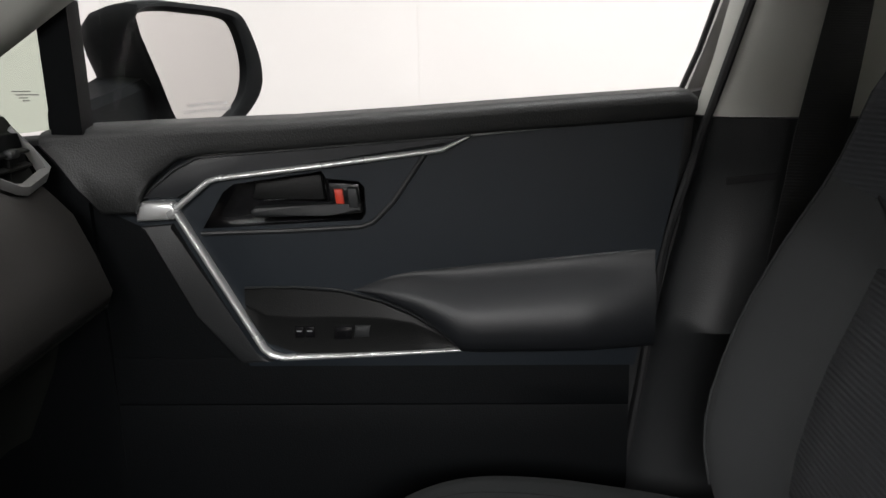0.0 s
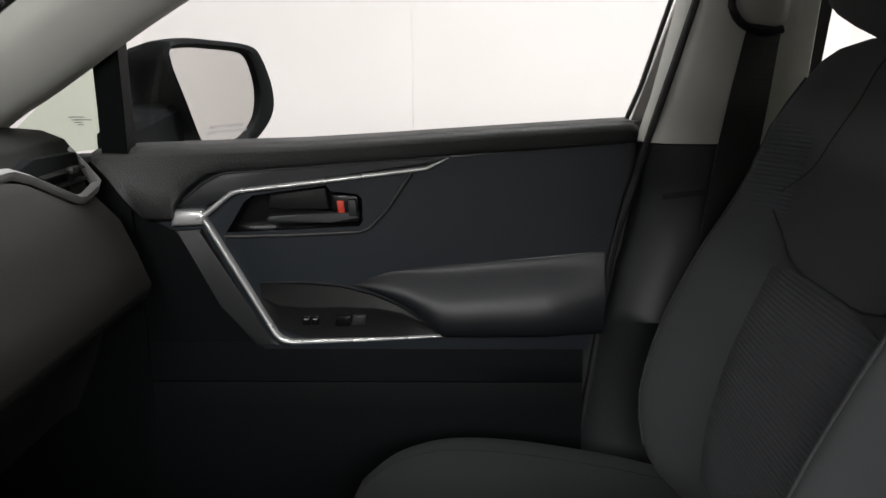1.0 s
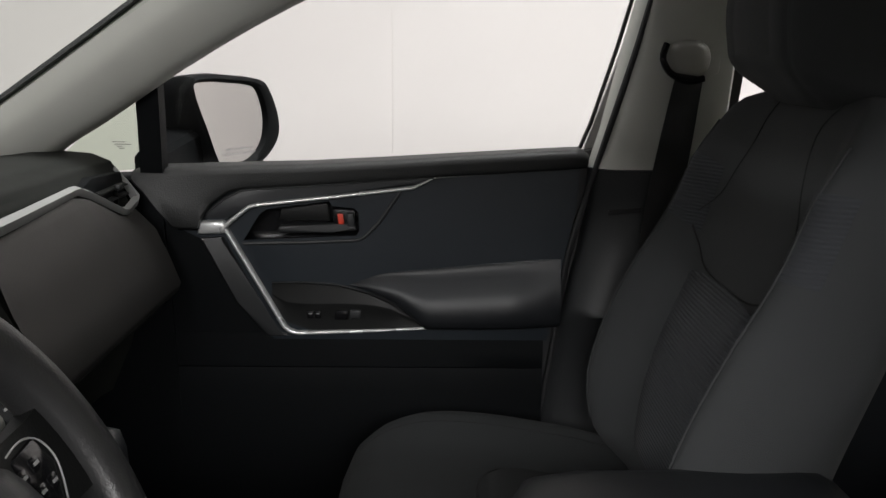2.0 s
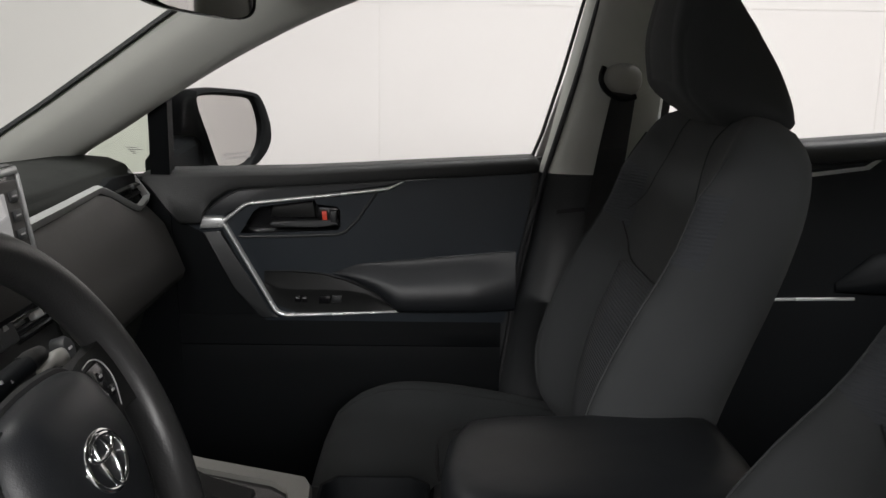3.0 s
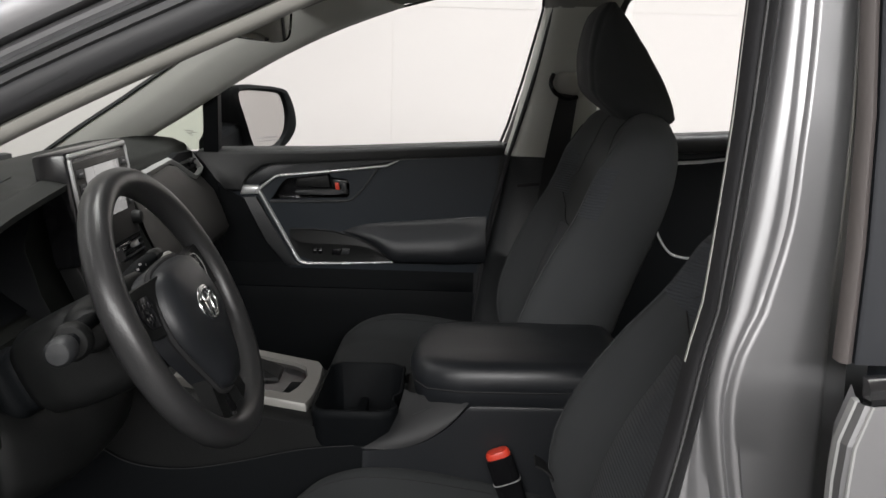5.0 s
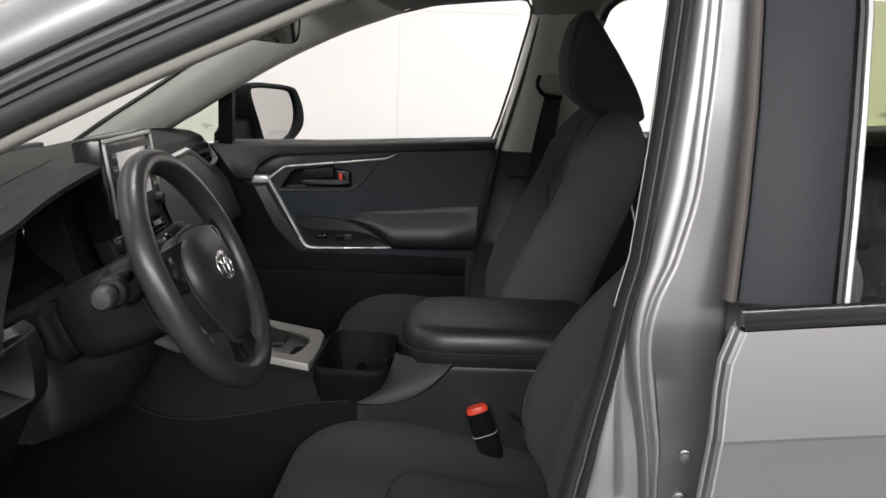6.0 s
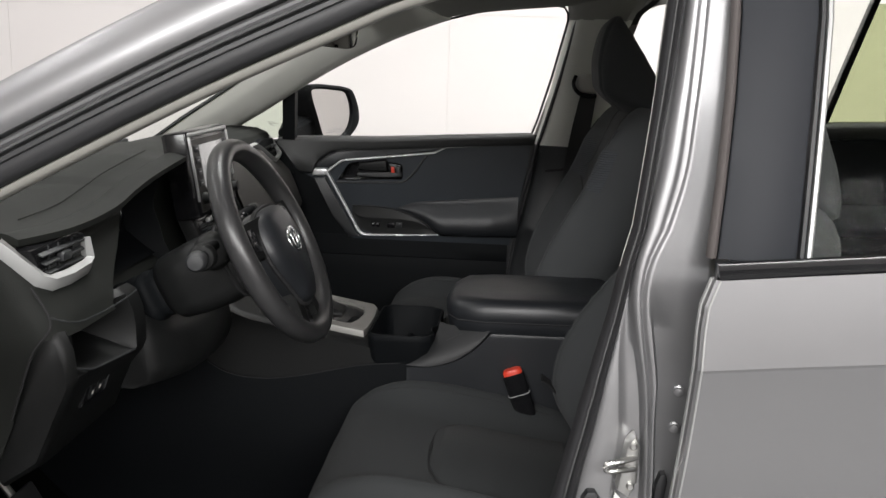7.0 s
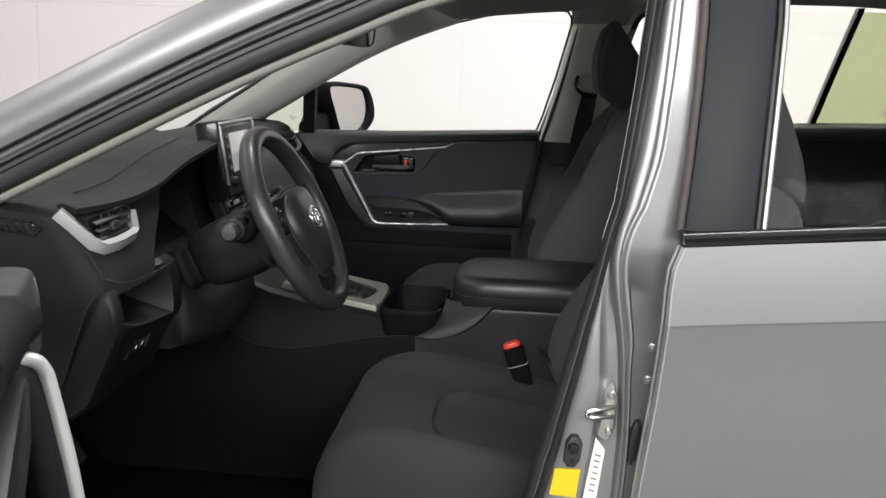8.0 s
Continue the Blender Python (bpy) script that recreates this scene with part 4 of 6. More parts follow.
# ---- dashboard ----
dash = thing("dashboard", "black vinyl dashboard with silver-framed vents and a tablet display", "dashboard", (-0.5, 0, 0.7))
# profile rows along the width: (x, z) from the windscreen over the crest to the knee edge
PASS = [(-0.92, 1.02), (-0.78, 1.075), (-0.62, 1.115), (-0.52, 1.126), (-0.445, 1.120), (-0.415, 1.108), (-0.402, 1.090), (-0.398, 1.062), (-0.386, 1.035), (-0.360, 1.000), (-0.335, 0.955), (-0.318, 0.905), (-0.318, 0.885), (-0.36, 0.872), (-0.42, 0.80), (-0.46, 0.70), (-0.60, 0.66), (-0.92, 0.70)]
MIDD = [(-0.92, 1.02), (-0.78, 1.08), (-0.62, 1.118), (-0.50, 1.124), (-0.43, 1.116), (-0.415, 1.105), (-0.43, 1.06), (-0.44, 1.03), (-0.44, 1.01), (-0.43, 0.98), (-0.42, 0.94), (-0.40, 0.90), (-0.39, 0.87), (-0.38, 0.84), (-0.37, 0.80), (-0.38, 0.72), (-0.55, 0.66), (-0.92, 0.70)]
DRIV = [(-0.92, 1.02), (-0.78, 1.08), (-0.62, 1.118), (-0.50, 1.127), (-0.41, 1.122), (-0.392, 1.112), (-0.41, 1.100), (-0.50, 1.08), (-0.53, 1.02), (-0.51, 0.965), (-0.47, 0.935), (-0.44, 0.915), (-0.42, 0.90), (-0.42, 0.86), (-0.42, 0.79), (-0.43, 0.70), (-0.58, 0.66), (-0.92, 0.70)]
LEFT = [(-0.92, 1.02), (-0.78, 1.07), (-0.62, 1.108), (-0.50, 1.120), (-0.42, 1.116), (-0.395, 1.104), (-0.388, 1.085), (-0.382, 1.055), (-0.372, 1.02), (-0.355, 0.985), (-0.335, 0.950), (-0.325, 0.925), (-0.36, 0.912), (-0.42, 0.87), (-0.42, 0.80), (-0.43, 0.70), (-0.58, 0.66), (-0.92, 0.70)]
ENDL = [(-0.92, 1.0), (-0.78, 1.04), (-0.62, 1.07), (-0.52, 1.075), (-0.46, 1.068), (-0.44, 1.058), (-0.425, 1.045), (-0.42, 1.025), (-0.41, 1.0), (-0.395, 0.970), (-0.375, 0.945), (-0.365, 0.92), (-0.375, 0.895), (-0.39, 0.86), (-0.41, 0.79), (-0.45, 0.70), (-0.60, 0.66), (-0.92, 0.70)]
MIXL = [(lerp(a, c, 0.45), lerp(b, d, 0.45)) for (a, b), (c, d) in zip(ENDL, LEFT)]
MIXL2 = [(lerp(a, c, 0.82), lerp(b, d, 0.82)) for (a, b), (c, d) in zip(ENDL, LEFT)]
LEFT = [(x + (0.010 if z > 1.10 and x > -0.45 else 0.0) - (0.006 if 1.03 < z < 1.09 and x > -0.45 else 0.0), z) for x, z in LEFT]


def falling(prof, drop):
    """The crest of a profile lowered towards the end of the dashboard."""
    return [(x, z - drop * max(0.0, min(1.0, (z - 1.015) / 0.09))) for x, z in prof]


def fine(prof, per=5):
    """A profile with points added along its straight runs."""
    out = []
    for (a, b), (c, d) in zip(prof, prof[1:]):
        out += [(lerp(a, c, k / per), lerp(b, d, k / per)) for k in range(per)]
    return out + [prof[-1]]


def crest_drop(y):
    return interp(y, [(-0.6, 0.046), (-0.47, 0.036), (-0.38, 0.026), (-0.24, 0.010), (-0.18, 0.003), (-0.13, 0.0)])[0]


def face_end(step):
    """A slanted section of the dash face turning into the instrument recess: low down first, at the hood last."""
    out = []
    t = step * step * (3 - 2 * step)
    for (p, q), (r, u) in zip(fine(LEFT), fine(DRIV)):
        y = interp(q, [(0.90, -0.575), (0.935, -0.572), (0.96, -0.545), (1.0, -0.475), (1.03, -0.43), (1.06, -0.395), (1.09, -0.38)])[0] + 0.04 * step
        x, z = lerp(p, r, t), lerp(q, u, t)
        out.append((x, y, z - crest_drop(y) * max(0.0, min(1.0, (z - 1.015) / 0.09))))
    return out


STN = [(-0.745, falling(fine(ENDL), 0.02)), (-0.738, falling(fine(MIXL), 0.04)), (-0.722, falling(fine(MIXL2), 0.048)), (-0.695, falling(fine(LEFT), 0.05)), (-0.60, falling(fine(LEFT), 0.048))]
rows = [[(x, y, z) for x, z in prof] for y, prof in STN]
rows += [face_end(k / 10) for k in range(11)]
rows += [[(x, y, z) for x, z in falling(fine(DRIV), crest_drop(y))] for y in (-0.30, -0.24, -0.18)]
rows += [[(x, y, z) for x, z in fine(p)] for y, p in ((-0.13, DRIV), (-0.112, MIDD), (0.0, MIDD), (0.16, MIDD), (0.19, PASS), (0.40, PASS), (0.62, PASS), (0.70, PASS), (0.735, ENDL))]
part("dash_body", skin(rows), M_DASH, dash, "black grained vinyl dashboard moulding", smooth=42)
# passenger face pad
rows = []
for y, top in ((0.175, 1.074), (0.3, 1.077), (0.46, 1.081), (0.50, 1.074), (0.56, 1.052), (0.62, 1.030), (0.65, 1.024), (0.69, 1.030)):
    rows.append([(x + 0.006, y, z) for x, z in ((-0.390, top + 0.002), (-0.381, top), (-0.371, top - 0.010), (-0.350, 0.998), (-0.330, 0.953), (-0.313, 0.907), (-0.318, 0.893), (-0.35, 0.886))])
part("dash_face_pad", skin(rows, closed=False, caps=False), M_DASHFACE, dash, "padded brownish-black dash face", smooth=60)
# silver bar running into the passenger vent frame
part("silver_bar", sweep([(-0.374, 0.17, 1.083), (-0.379, 0.30, 1.086), (-0.388, 0.47, 1.090), (-0.390, 0.492, 1.0885), (-0.386, 0.53, 1.077), (-0.378, 0.635, 1.036), (-0.377, 0.652, 1.033), (-0.379, 0.700, 1.041), (-0.381, 0.710, 1.047), (-0.392, 0.702, 1.070), (-0.406, 0.688, 1.096)],
     [(-0.006, -0.007), (0.006, -0.007), (0.007, 0.0), (0.006, 0.007), (-0.006, 0.007)], up=(0.4, 0, 1), scales=[1.0, 0.95, 0.85, 0.8, 0.72, 0.72, 0.8, 0.9, 0.9, 0.75, 0.6]), M_SILVERPAINT, dash, "matt silver bar running into the vent frame", smooth=40)

vp = part("vent_box", plate([(0.505, 1.086), (0.56, 1.098), (0.682, 1.092), (0.700, 1.052), (0.690, 1.046), (0.655, 1.041), (0.636, 1.044), (0.56, 1.070)], -0.392, -0.43, "yz", bevel=0.003), M_LOW, dash, "black air vent")
for z, a, b in ((1.057, 0.605, 0.692), (1.073, 0.565, 0.688)):
    part("vent_slat", moved(box(-0.006, 0.006, (a - b) / 2, (b - a) / 2, -0.0016, 0.0016, 0.001), pose(-0.390, (a + b) / 2, z, 0, 20, 0)), M_COL, vp)
part("vent_fin", box(-0.394, -0.385, 0.640, 0.642, 1.046, 1.074, 0), M_COL, vp)
part("vent_tab", box(-0.390, -0.379, 0.636, 0.656, 1.068, 1.078, 0.003), M_PLASTIC, vp)
vd = part("vent_box", plate([(-0.738, 1.052), (-0.60, 1.056), (-0.568, 1.046), (-0.568, 1.004), (-0.585, 0.996), (-0.70, 0.998)], -0.371, -0.40, "yz", bevel=0.003), M_GLOSS, dash, "black air vent")
for k, z in enumerate((1.014, 1.029, 1.043)):
    part("vent_slat", moved(box(-0.006, 0.010, -0.062 - 0.008 * k, 0.062, -0.0016, 0.0016, 0.001), pose(-0.373, -0.640, z, 0, 20, 0)), M_PLASTIC, vd)
for yy in (-0.69, -0.66, -0.615):
    part("vent_fin", box(-0.378, -0.369, yy - 0.001, yy + 0.001, 1.004, 1.050, 0), M_PLASTIC, vd)
part("vent_tab", box(-0.370, -0.358, -0.668, -0.640, 1.022, 1.036, 0.003), M_PLASTIC, vd)
part("vent_frame", sweep([(-0.414, -0.750, 1.062), (-0.396, -0.742, 1.043), (-0.370, -0.722, 1.008), (-0.360, -0.706, 0.999), (-0.356, -0.66, 0.998), (-0.356, -0.605, 1.001), (-0.362, -0.585, 1.008), (-0.372, -0.578, 1.040)],
     [(-0.006, -0.010), (0.007, -0.010), (0.009, 0.0), (0.007, 0.010), (-0.006, 0.010)], up=(0.4, 0, 1)), M_SILVERPAINT, dash, "matt silver frame round the driver vent", smooth=40)
part("demister_vent", plate([(-0.70, -0.72), (-0.58, -0.72), (-0.56, -0.62), (-0.68, -0.62)], 1.122, 1.10, "xy", bevel=0.002), M_GLOSS, dash, "black demister slot")
part("side_vent", plate([(-0.52, 1.028), (-0.455, 1.020), (-0.44, 1.034), (-0.455, 1.040), (-0.52, 1.050)], -0.750, -0.74, bevel=0.002), M_GLOSS, dash, "black slotted side vent")
for k in range(5):
    part("side_vent_slat", plate([(-0.515 + 0.014 * k, 1.026), (-0.510 + 0.014 * k, 1.025), (-0.516 + 0.014 * k, 1.046), (-0.521 + 0.014 * k, 1.047)], -0.7515, -0.749, bevel=0), M_COL, dash)
part("pad_seam", tube(smooth_path([(-0.352, -0.735, 0.955), (-0.326, -0.70, 0.940), (-0.318, -0.62, 0.937), (-0.318, -0.54, 0.937), (-0.324, -0.49, 0.936)], 4), 0.0013, 6), M_PLASTIC, dash)
part("end_seam", tube(smooth_path([(-0.372, -0.742, 1.0), (-0.345, -0.742, 0.948), (-0.372, -0.745, 0.905), (-0.392, -0.748, 0.85), (-0.41, -0.748, 0.80)], 4), 0.0018, 6, up=(0, 1, 0)), M_SEAM, dash)
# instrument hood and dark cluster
# near-black sheet over the recess walls stands in for shade
part("cluster_shade", skin([[(-0.43, y, 1.066 - f), (-0.494, y, 1.056 - f), (-0.500, y, 1.02 - 0.5 * f), (-0.494, y, 0.968), (-0.462, y, 0.9405), (-0.432, y, 0.920)] for y, f in ((-0.47, 0.034), (-0.42, 0.028), (-0.36, 0.020), (-0.25, 0.006), (-0.135, 0.0))], closed=False, caps=False), M_LOW, dash, "dark sheet putting shade into the instrument recess")
part("instrument_display", plate([(-0.342, 0.97), (-0.15, 0.97), (-0.145, 1.05), (-0.17, 1.068), (-0.25, 1.066), (-0.325, 1.056), (-0.342, 1.03)], -0.497, -0.53, "yz", bevel=0.004), M_GLOSS, dash, "unlit gloss black instrument cluster")
for y in (-0.292, -0.195):
    part("dial_ring", moved(sweep([(0.042 * math.cos(2 * math.pi * i / 28), 0.042 * math.sin(2 * math.pi * i / 28), 0) for i in range(28)], circle(0.0022, 6), loop=True), pose(-0.496, y, 1.012, 0, 80, 0)), M_GLOSS, dash)
part("dial_needle", box(-0.496, -0.494, -0.325, -0.312, 0.995, 0.998, 0), M_RED, dash)
LIP = smooth_path([(-0.410, -0.085, 1.128), (-0.396, -0.13, 1.127), (-0.390, -0.24, 1.119), (-0.389, -0.33, 1.109), (-0.388, -0.41, 1.096), (-0.387, -0.474, 1.083), (-0.389, -0.555, 1.074), (-0.398, -0.64, 1.070), (-0.425, -0.715, 1.068)], 5)
part("hood_lip", sweep(LIP, [(-0.034, 0.002), (-0.014, 0.004), (0.0, 0.003), (0.009, -0.001), (0.011, -0.005), (0.008, -0.009), (0.0, -0.010), (-0.034, -0.008)], up=(0.15, 0, 1)), M_DASH, dash, "rounded lip of the instrument hood", smooth=70)
part("hood_crease", tube(smooth_path([(p.x - 0.055, p.y, p.z + 0.0035) for p in LIP[4:-4:6]], 3), 0.0013, 6), M_DASH, dash)
# lower driver panels: step under the vent, cubby, switch panel
SOLID = [(-0.35, 0.942), (-0.334, 0.934), (-0.322, 0.905), (-0.319, 0.88), (-0.318, 0.862), (-0.322, 0.85), (-0.345, 0.80), (-0.38, 0.72), (-0.44, 0.68), (-0.46, 0.70), (-0.44, 0.86)]
TRAY = [(-0.36, 0.940), (-0.345, 0.930), (-0.412, 0.905), (-0.415, 0.872), (-0.318, 0.862), (-0.322, 0.85), (-0.345, 0.80), (-0.38, 0.72), (-0.44, 0.68), (-0.46, 0.70), (-0.44, 0.86)]
rows = []
for y, open_by in ((-0.47, 0), (-0.50, 0), (-0.512, 0), (-0.519, 0.6), (-0.526, 1), (-0.56, 1), (-0.62, 1), (-0.66, 0.85), (-0.69, 0.5), (-0.705, 0.2)):
    sag = interp(y, [(-0.70, 0.0), (-0.53, 0.020)])[0]
    rows.append([(lerp(a, c, open_by), y, lerp(b, d, open_by) - (sag if n in (4, 5) else 0.0)) for n, ((a, b), (c, d)) in enumerate(zip(SOLID, TRAY))])
rows += [[(lerp(-0.39, x, k), y, lerp(0.80, z, k)) for x, z in SOLID] for y, k in ((-0.722, 0.985), (-0.734, 0.94), (-0.741, 0.86))]
part("lower_cover", skin(rows), M_COL, dash, "black knee cover with an open coin tray", smooth=45)
# knee panel under the column, and dark sheets painting shade on the recess sides
KNEE = [(-0.44, 0.905), (-0.37, 0.900), (-0.340, 0.882), (-0.322, 0.845), (-0.314, 0.790), (-0.318, 0.762), (-0.345, 0.750), (-0.44, 0.755)]
part("knee_panel", skin([[(x + out * min(1.0, (x + 0.44) / 0.08), y, z - dip * max(0.0, (z - 0.75) / 0.15)) for x, z in KNEE] for y, dip, out in ((-0.475, 0.0, 0.0), (-0.455, 0.006, 0.016), (-0.43, 0.022, 0.032), (-0.39, 0.034, 0.046), (-0.33, 0.034, 0.055), (-0.27, 0.022, 0.058), (-0.20, 0.014, 0.055), (-0.14, 0.014, 0.045))]), M_COL, dash, "black knee panel under the steering column", smooth=60)
part("recess_shade", skin([[(x + 0.001, y + 0.0015, z) for x, y, z in face_end(k / 10)[36:51]] for k in range(2, 11)], closed=False, caps=False), M_LOW, dash, "dark sheet putting shade on the recess side", smooth=60)
part("recess_shade", skin([[(lerp(a, c, t) + 0.001, lerp(-0.13, -0.112, t) - 0.0015, lerp(b, d, t)) for (a, b), (c, d) in list(zip(fine(DRIV), fine(MIDD)))[27:58]] for t in (0.0, 0.5, 0.97)], closed=False, caps=False), M_LOW, dash, "dark sheet putting shade on the recess side", smooth=60)
part("tray_lip", tube(smooth_path([(-0.345, -0.735, 0.880), (-0.322, -0.712, 0.872), (-0.3165, -0.68, 0.8605), (-0.3165, -0.60, 0.850), (-0.3165, -0.525, 0.842)], 3), 0.0020, 8), M_PLASTIC, dash)
SWP = pose(-0.3375, -0.628, 0.812, 0, 18, 0)
sp = part("switch_plate", moved(plate([(-0.040, -0.022), (0.040, -0.022), (0.040, 0.022), (-0.040, 0.022)], 0.001, -0.02, "yz", bevel=0.003), SWP), M_GLOSS, dash, "black switch plate")
for y in (-0.018, 0.008):
    part("switch_button", moved(box(-0.004, 0.003, y - 0.009, y + 0.009, -0.012, 0.012, 0.002), SWP), M_COL, sp)
    part("switch_mark", moved(box(0.0025, 0.0036, y - 0.0026, y + 0.0026, -0.004, 0.002, 0), SWP), M_PAPER, sp)
part("switch_edge", moved(box(-0.004, 0.0035, 0.034, 0.037, -0.018, 0.018, 0.001), SWP), M_PLASTIC, sp)
# tablet display
sc = thing("touchscreen", "upright tablet-style display with silver bezel and side buttons", "display", (-0.38, 0.015, 1.0))
TIL = pose(-0.350, 0.005, 1.087, 0, -9, 0)


def tab(y0, y1, z0, z1, d0, d1, bev=0.004):
    return moved(box(d0, d1, y0, y1, z0, z1, bev), TIL)


part("display_housing", tab(-0.132, 0.130, -0.095, 0.088, -0.055, 0.0, 0.008), M_GLOSS, sc, "black display housing")
part("display_bezel", tab(-0.126, 0.126, 0.074, 0.084, -0.002, 0.004), M_SILVERPAINT, sc, "matt silver upper bezel")
for y in (-0.126, 0.119):
    part("display_bezel", tab(y, y + 0.007, -0.03 if y > 0 else -0.06, 0.075, -0.002, 0.004, 0.002), M_SILVERPAINT, sc)
part("display_face", tab(-0.115, 0.115, -0.085, 0.068, -0.002, 0.0025, 0.002), M_DASHFACE, sc)
part("display_glass", tab(-0.075, 0.075, -0.035, 0.055, 0.002, 0.0035, 0.001), M_SCREEN, sc, "glossy display glass given an even pale glow")
for s in (-1, 1):
    for k in range(4):
        part("display_button", tab(s * 0.096 - 0.012, s * 0.096 + 0.012, -0.03 + k * 0.024, -0.016 + k * 0.024, 0.002, 0.0048, 0.0015), M_PLASTIC, sc)
        part("button_mark", tab(s * 0.096 - 0.006, s * 0.096 + 0.006, -0.024 + k * 0.024, -0.022 + k * 0.024, 0.0046, 0.0054, 0), M_PRINT, sc)
for s in (-1, 1):
    part("display_knob", moved(lathe([(0.001, -0.005), (0.013, -0.005), (0.012, 0.010), (0.010, 0.013), (0.001, 0.013)], 18), TIL @ pose(0.004, s * 0.096, -0.055, 0, 90, 0)), M_COL, sc)
# centre vents and climate panel
cp = thing("climate_panel", "black climate control panel with centre vents and hazard button", "control panel", (-0.36, 0, 0.9))
part("panel_face", moved(plate([(-0.115, -0.085), (0.165, -0.085), (0.175, 0.052), (-0.125, 0.052)], 0, -0.03, "yz", bevel=0.005), pose(-0.347, 0.018, 0.952, 0, -22, 0)), M_COL, cp, "black panel face")
CP = pose(-0.347, 0.018, 0.952, 0, -22, 0)
for y0, y1 in ((-0.11, -0.01), (0.05, 0.155)):
    vb = part("centre_vent", moved(box(-0.002, 0.003, y0, y1, 0.002, 0.046, 0.003), CP), M_GLOSS, cp)
    for k in range(4):
        part("vent_slat", moved(box(0.0, 0.010, y0 + 0.006, y1 - 0.006, 0.008 + 0.010 * k, 0.0105 + 0.010 * k, 0.001), CP), M_PLASTIC, vb)
    part("vent_tab", moved(box(0.006, 0.016, (y0 + y1) / 2 - 0.012, (y0 + y1) / 2 + 0.012, 0.020, 0.030, 0.002), CP), M_SILVERPAINT, vb)
hz = part("hazard_button", moved(box(0.0, 0.012, -0.004, 0.044, 0.008, 0.047, 0.005), CP), M_PLASTIC, cp)
part("hazard_mark", moved(plate([(0.013, 0.028), (0.027, 0.028), (0.020, 0.041)], 0.0128, 0.011, "yz", bevel=0), CP), M_PRINT, hz)
for y in (-0.08, -0.03, 0.07, 0.13):
    part("climate_knob", moved(lathe([(0.001, 0), (0.019, 0), (0.018, 0.014), (0.015, 0.018), (0.001, 0.018)], 20), CP @ pose(0.0, y, -0.035, 0, 90, 0)), M_PLASTIC, cp)
    part("knob_mark", moved(box(0.018, 0.019, y - 0.006, y + 0.006, -0.037, -0.034, 0), CP), M_PRINT, cp)

# ---- steering wheel and column ----
sw = thing("steering_wheel", "black grained steering wheel with three spokes and chrome emblem", "steering wheel", (-0.11, -0.391, 1.01))
WM = pose(-0.112, -0.391, 1.011) @ Matrix.Rotation(radians(90 - 27), 4, "Y") @ Matrix.Rotation(radians(90), 4, "Z")
# wheel coordinates: x to the passenger side, y up the wheel, z towards the seat
R = 0.1765
part("wheel_rim", moved(sweep([(R * math.cos(2 * math.pi * i / 64), R * math.sin(2 * math.pi * i / 64), 0) for i in range(64)], oval(0.0182, 0.0195, 16, 2.2), loop=True), WM), M_RIM, sw, "grained black wheel rim", smooth=80)
pad = [(-0.062, 0.058), (-0.03, 0.068), (0.03, 0.068), (0.062, 0.058), (0.078, 0.02), (0.075, -0.015), (0.045, -0.065), (0.03, -0.088), (0.0, -0.096), (-0.03, -0.088), (-0.045, -0.065), (-0.075, -0.015), (-0.078, 0.02)]
pad = [(a, b) for a, b, _ in smooth_path([(a, b, 0) for a, b in pad], 3, True)]
rows = [[(a * k * 1.12, b * k * 1.12 - 0.017, z) for a, b in pad] for k, z in ((0.98, -0.02), (1.0, 0.0), (0.99, 0.012), (0.93, 0.022), (0.75, 0.030), (0.45, 0.034), (0.12, 0.035))]
part("airbag_cover", moved(skin(rows), WM), M_PAD, sw, "smooth black airbag cover", smooth=70)
for s in (-1, 1):
    rows = [[(s * x, yc - h, -z0 - 0.014), (s * x, yc - h, -z0 + 0.004), (s * x, yc + h, -z0 + 0.004), (s * x, yc + h, -z0 - 0.014)] for x, yc, h, z0 in ((0.06, 0.012, 0.040, -0.012), (0.10, 0.020, 0.032, 0.0), (0.135, 0.022, 0.030, 0.002), (0.172, 0.024, 0.034, 0.0))]
    spk = part("spoke", moved(skin(rows), WM), M_COL, sw, smooth=50)
    part("switch_plate", moved(plate([(s * 0.082, 0.040), (s * 0.125, 0.042), (s * 0.132, 0.022), (s * 0.120, 0.002), (s * 0.085, -0.004)], 0.0065, -0.004, "xy", bevel=0.002), WM), M_GLOSS, spk, "gloss black switch cluster")
    if s > 0:
        part("cluster_edge", moved(tube(smooth_path([(s * 0.084, 0.043, 0.006), (s * 0.112, 0.046, 0.006), (s * 0.131, 0.038, 0.005), (s * 0.136, 0.020, 0.005), (s * 0.124, -0.002, 0.005)], 4), 0.0007, 6), WM), M_PRINT, spk)
    for a, b in ((0.095, 0.028), (0.112, 0.030), (0.104, 0.014), (0.119, 0.014)):
        part("wheel_button", moved(box(s * a - 0.006, s * a + 0.006, b - 0.005, b + 0.005, 0.004, 0.0075, 0.002), WM), M_GLOSS, spk)
        if s > 0:
          part("button_mark", moved(box(s * a - 0.003, s * a + 0.003, b - 0.001, b + 0.001, 0.0072, 0.0079, 0), WM), M_PRINT, spk)
    rows = [[(s * (xc - h), y, -0.018), (s * (xc - h), y, 0.006 * k), (s * (xc + h), y, 0.006 * k), (s * (xc + h), y, -0.018)] for xc, h, y, k in ((0.028, 0.018, -0.07, 1.5), (0.036, 0.014, -0.11, 0.6), (0.05, 0.017, -0.172, 0.3))]
    part("lower_spoke", moved(skin(rows), WM), M_COL, sw, smooth=50)
part("spoke_inlay", moved(box(-0.014, 0.014, -0.165, -0.10, -0.012, -0.004, 0.003), WM), M_GLOSS, sw)
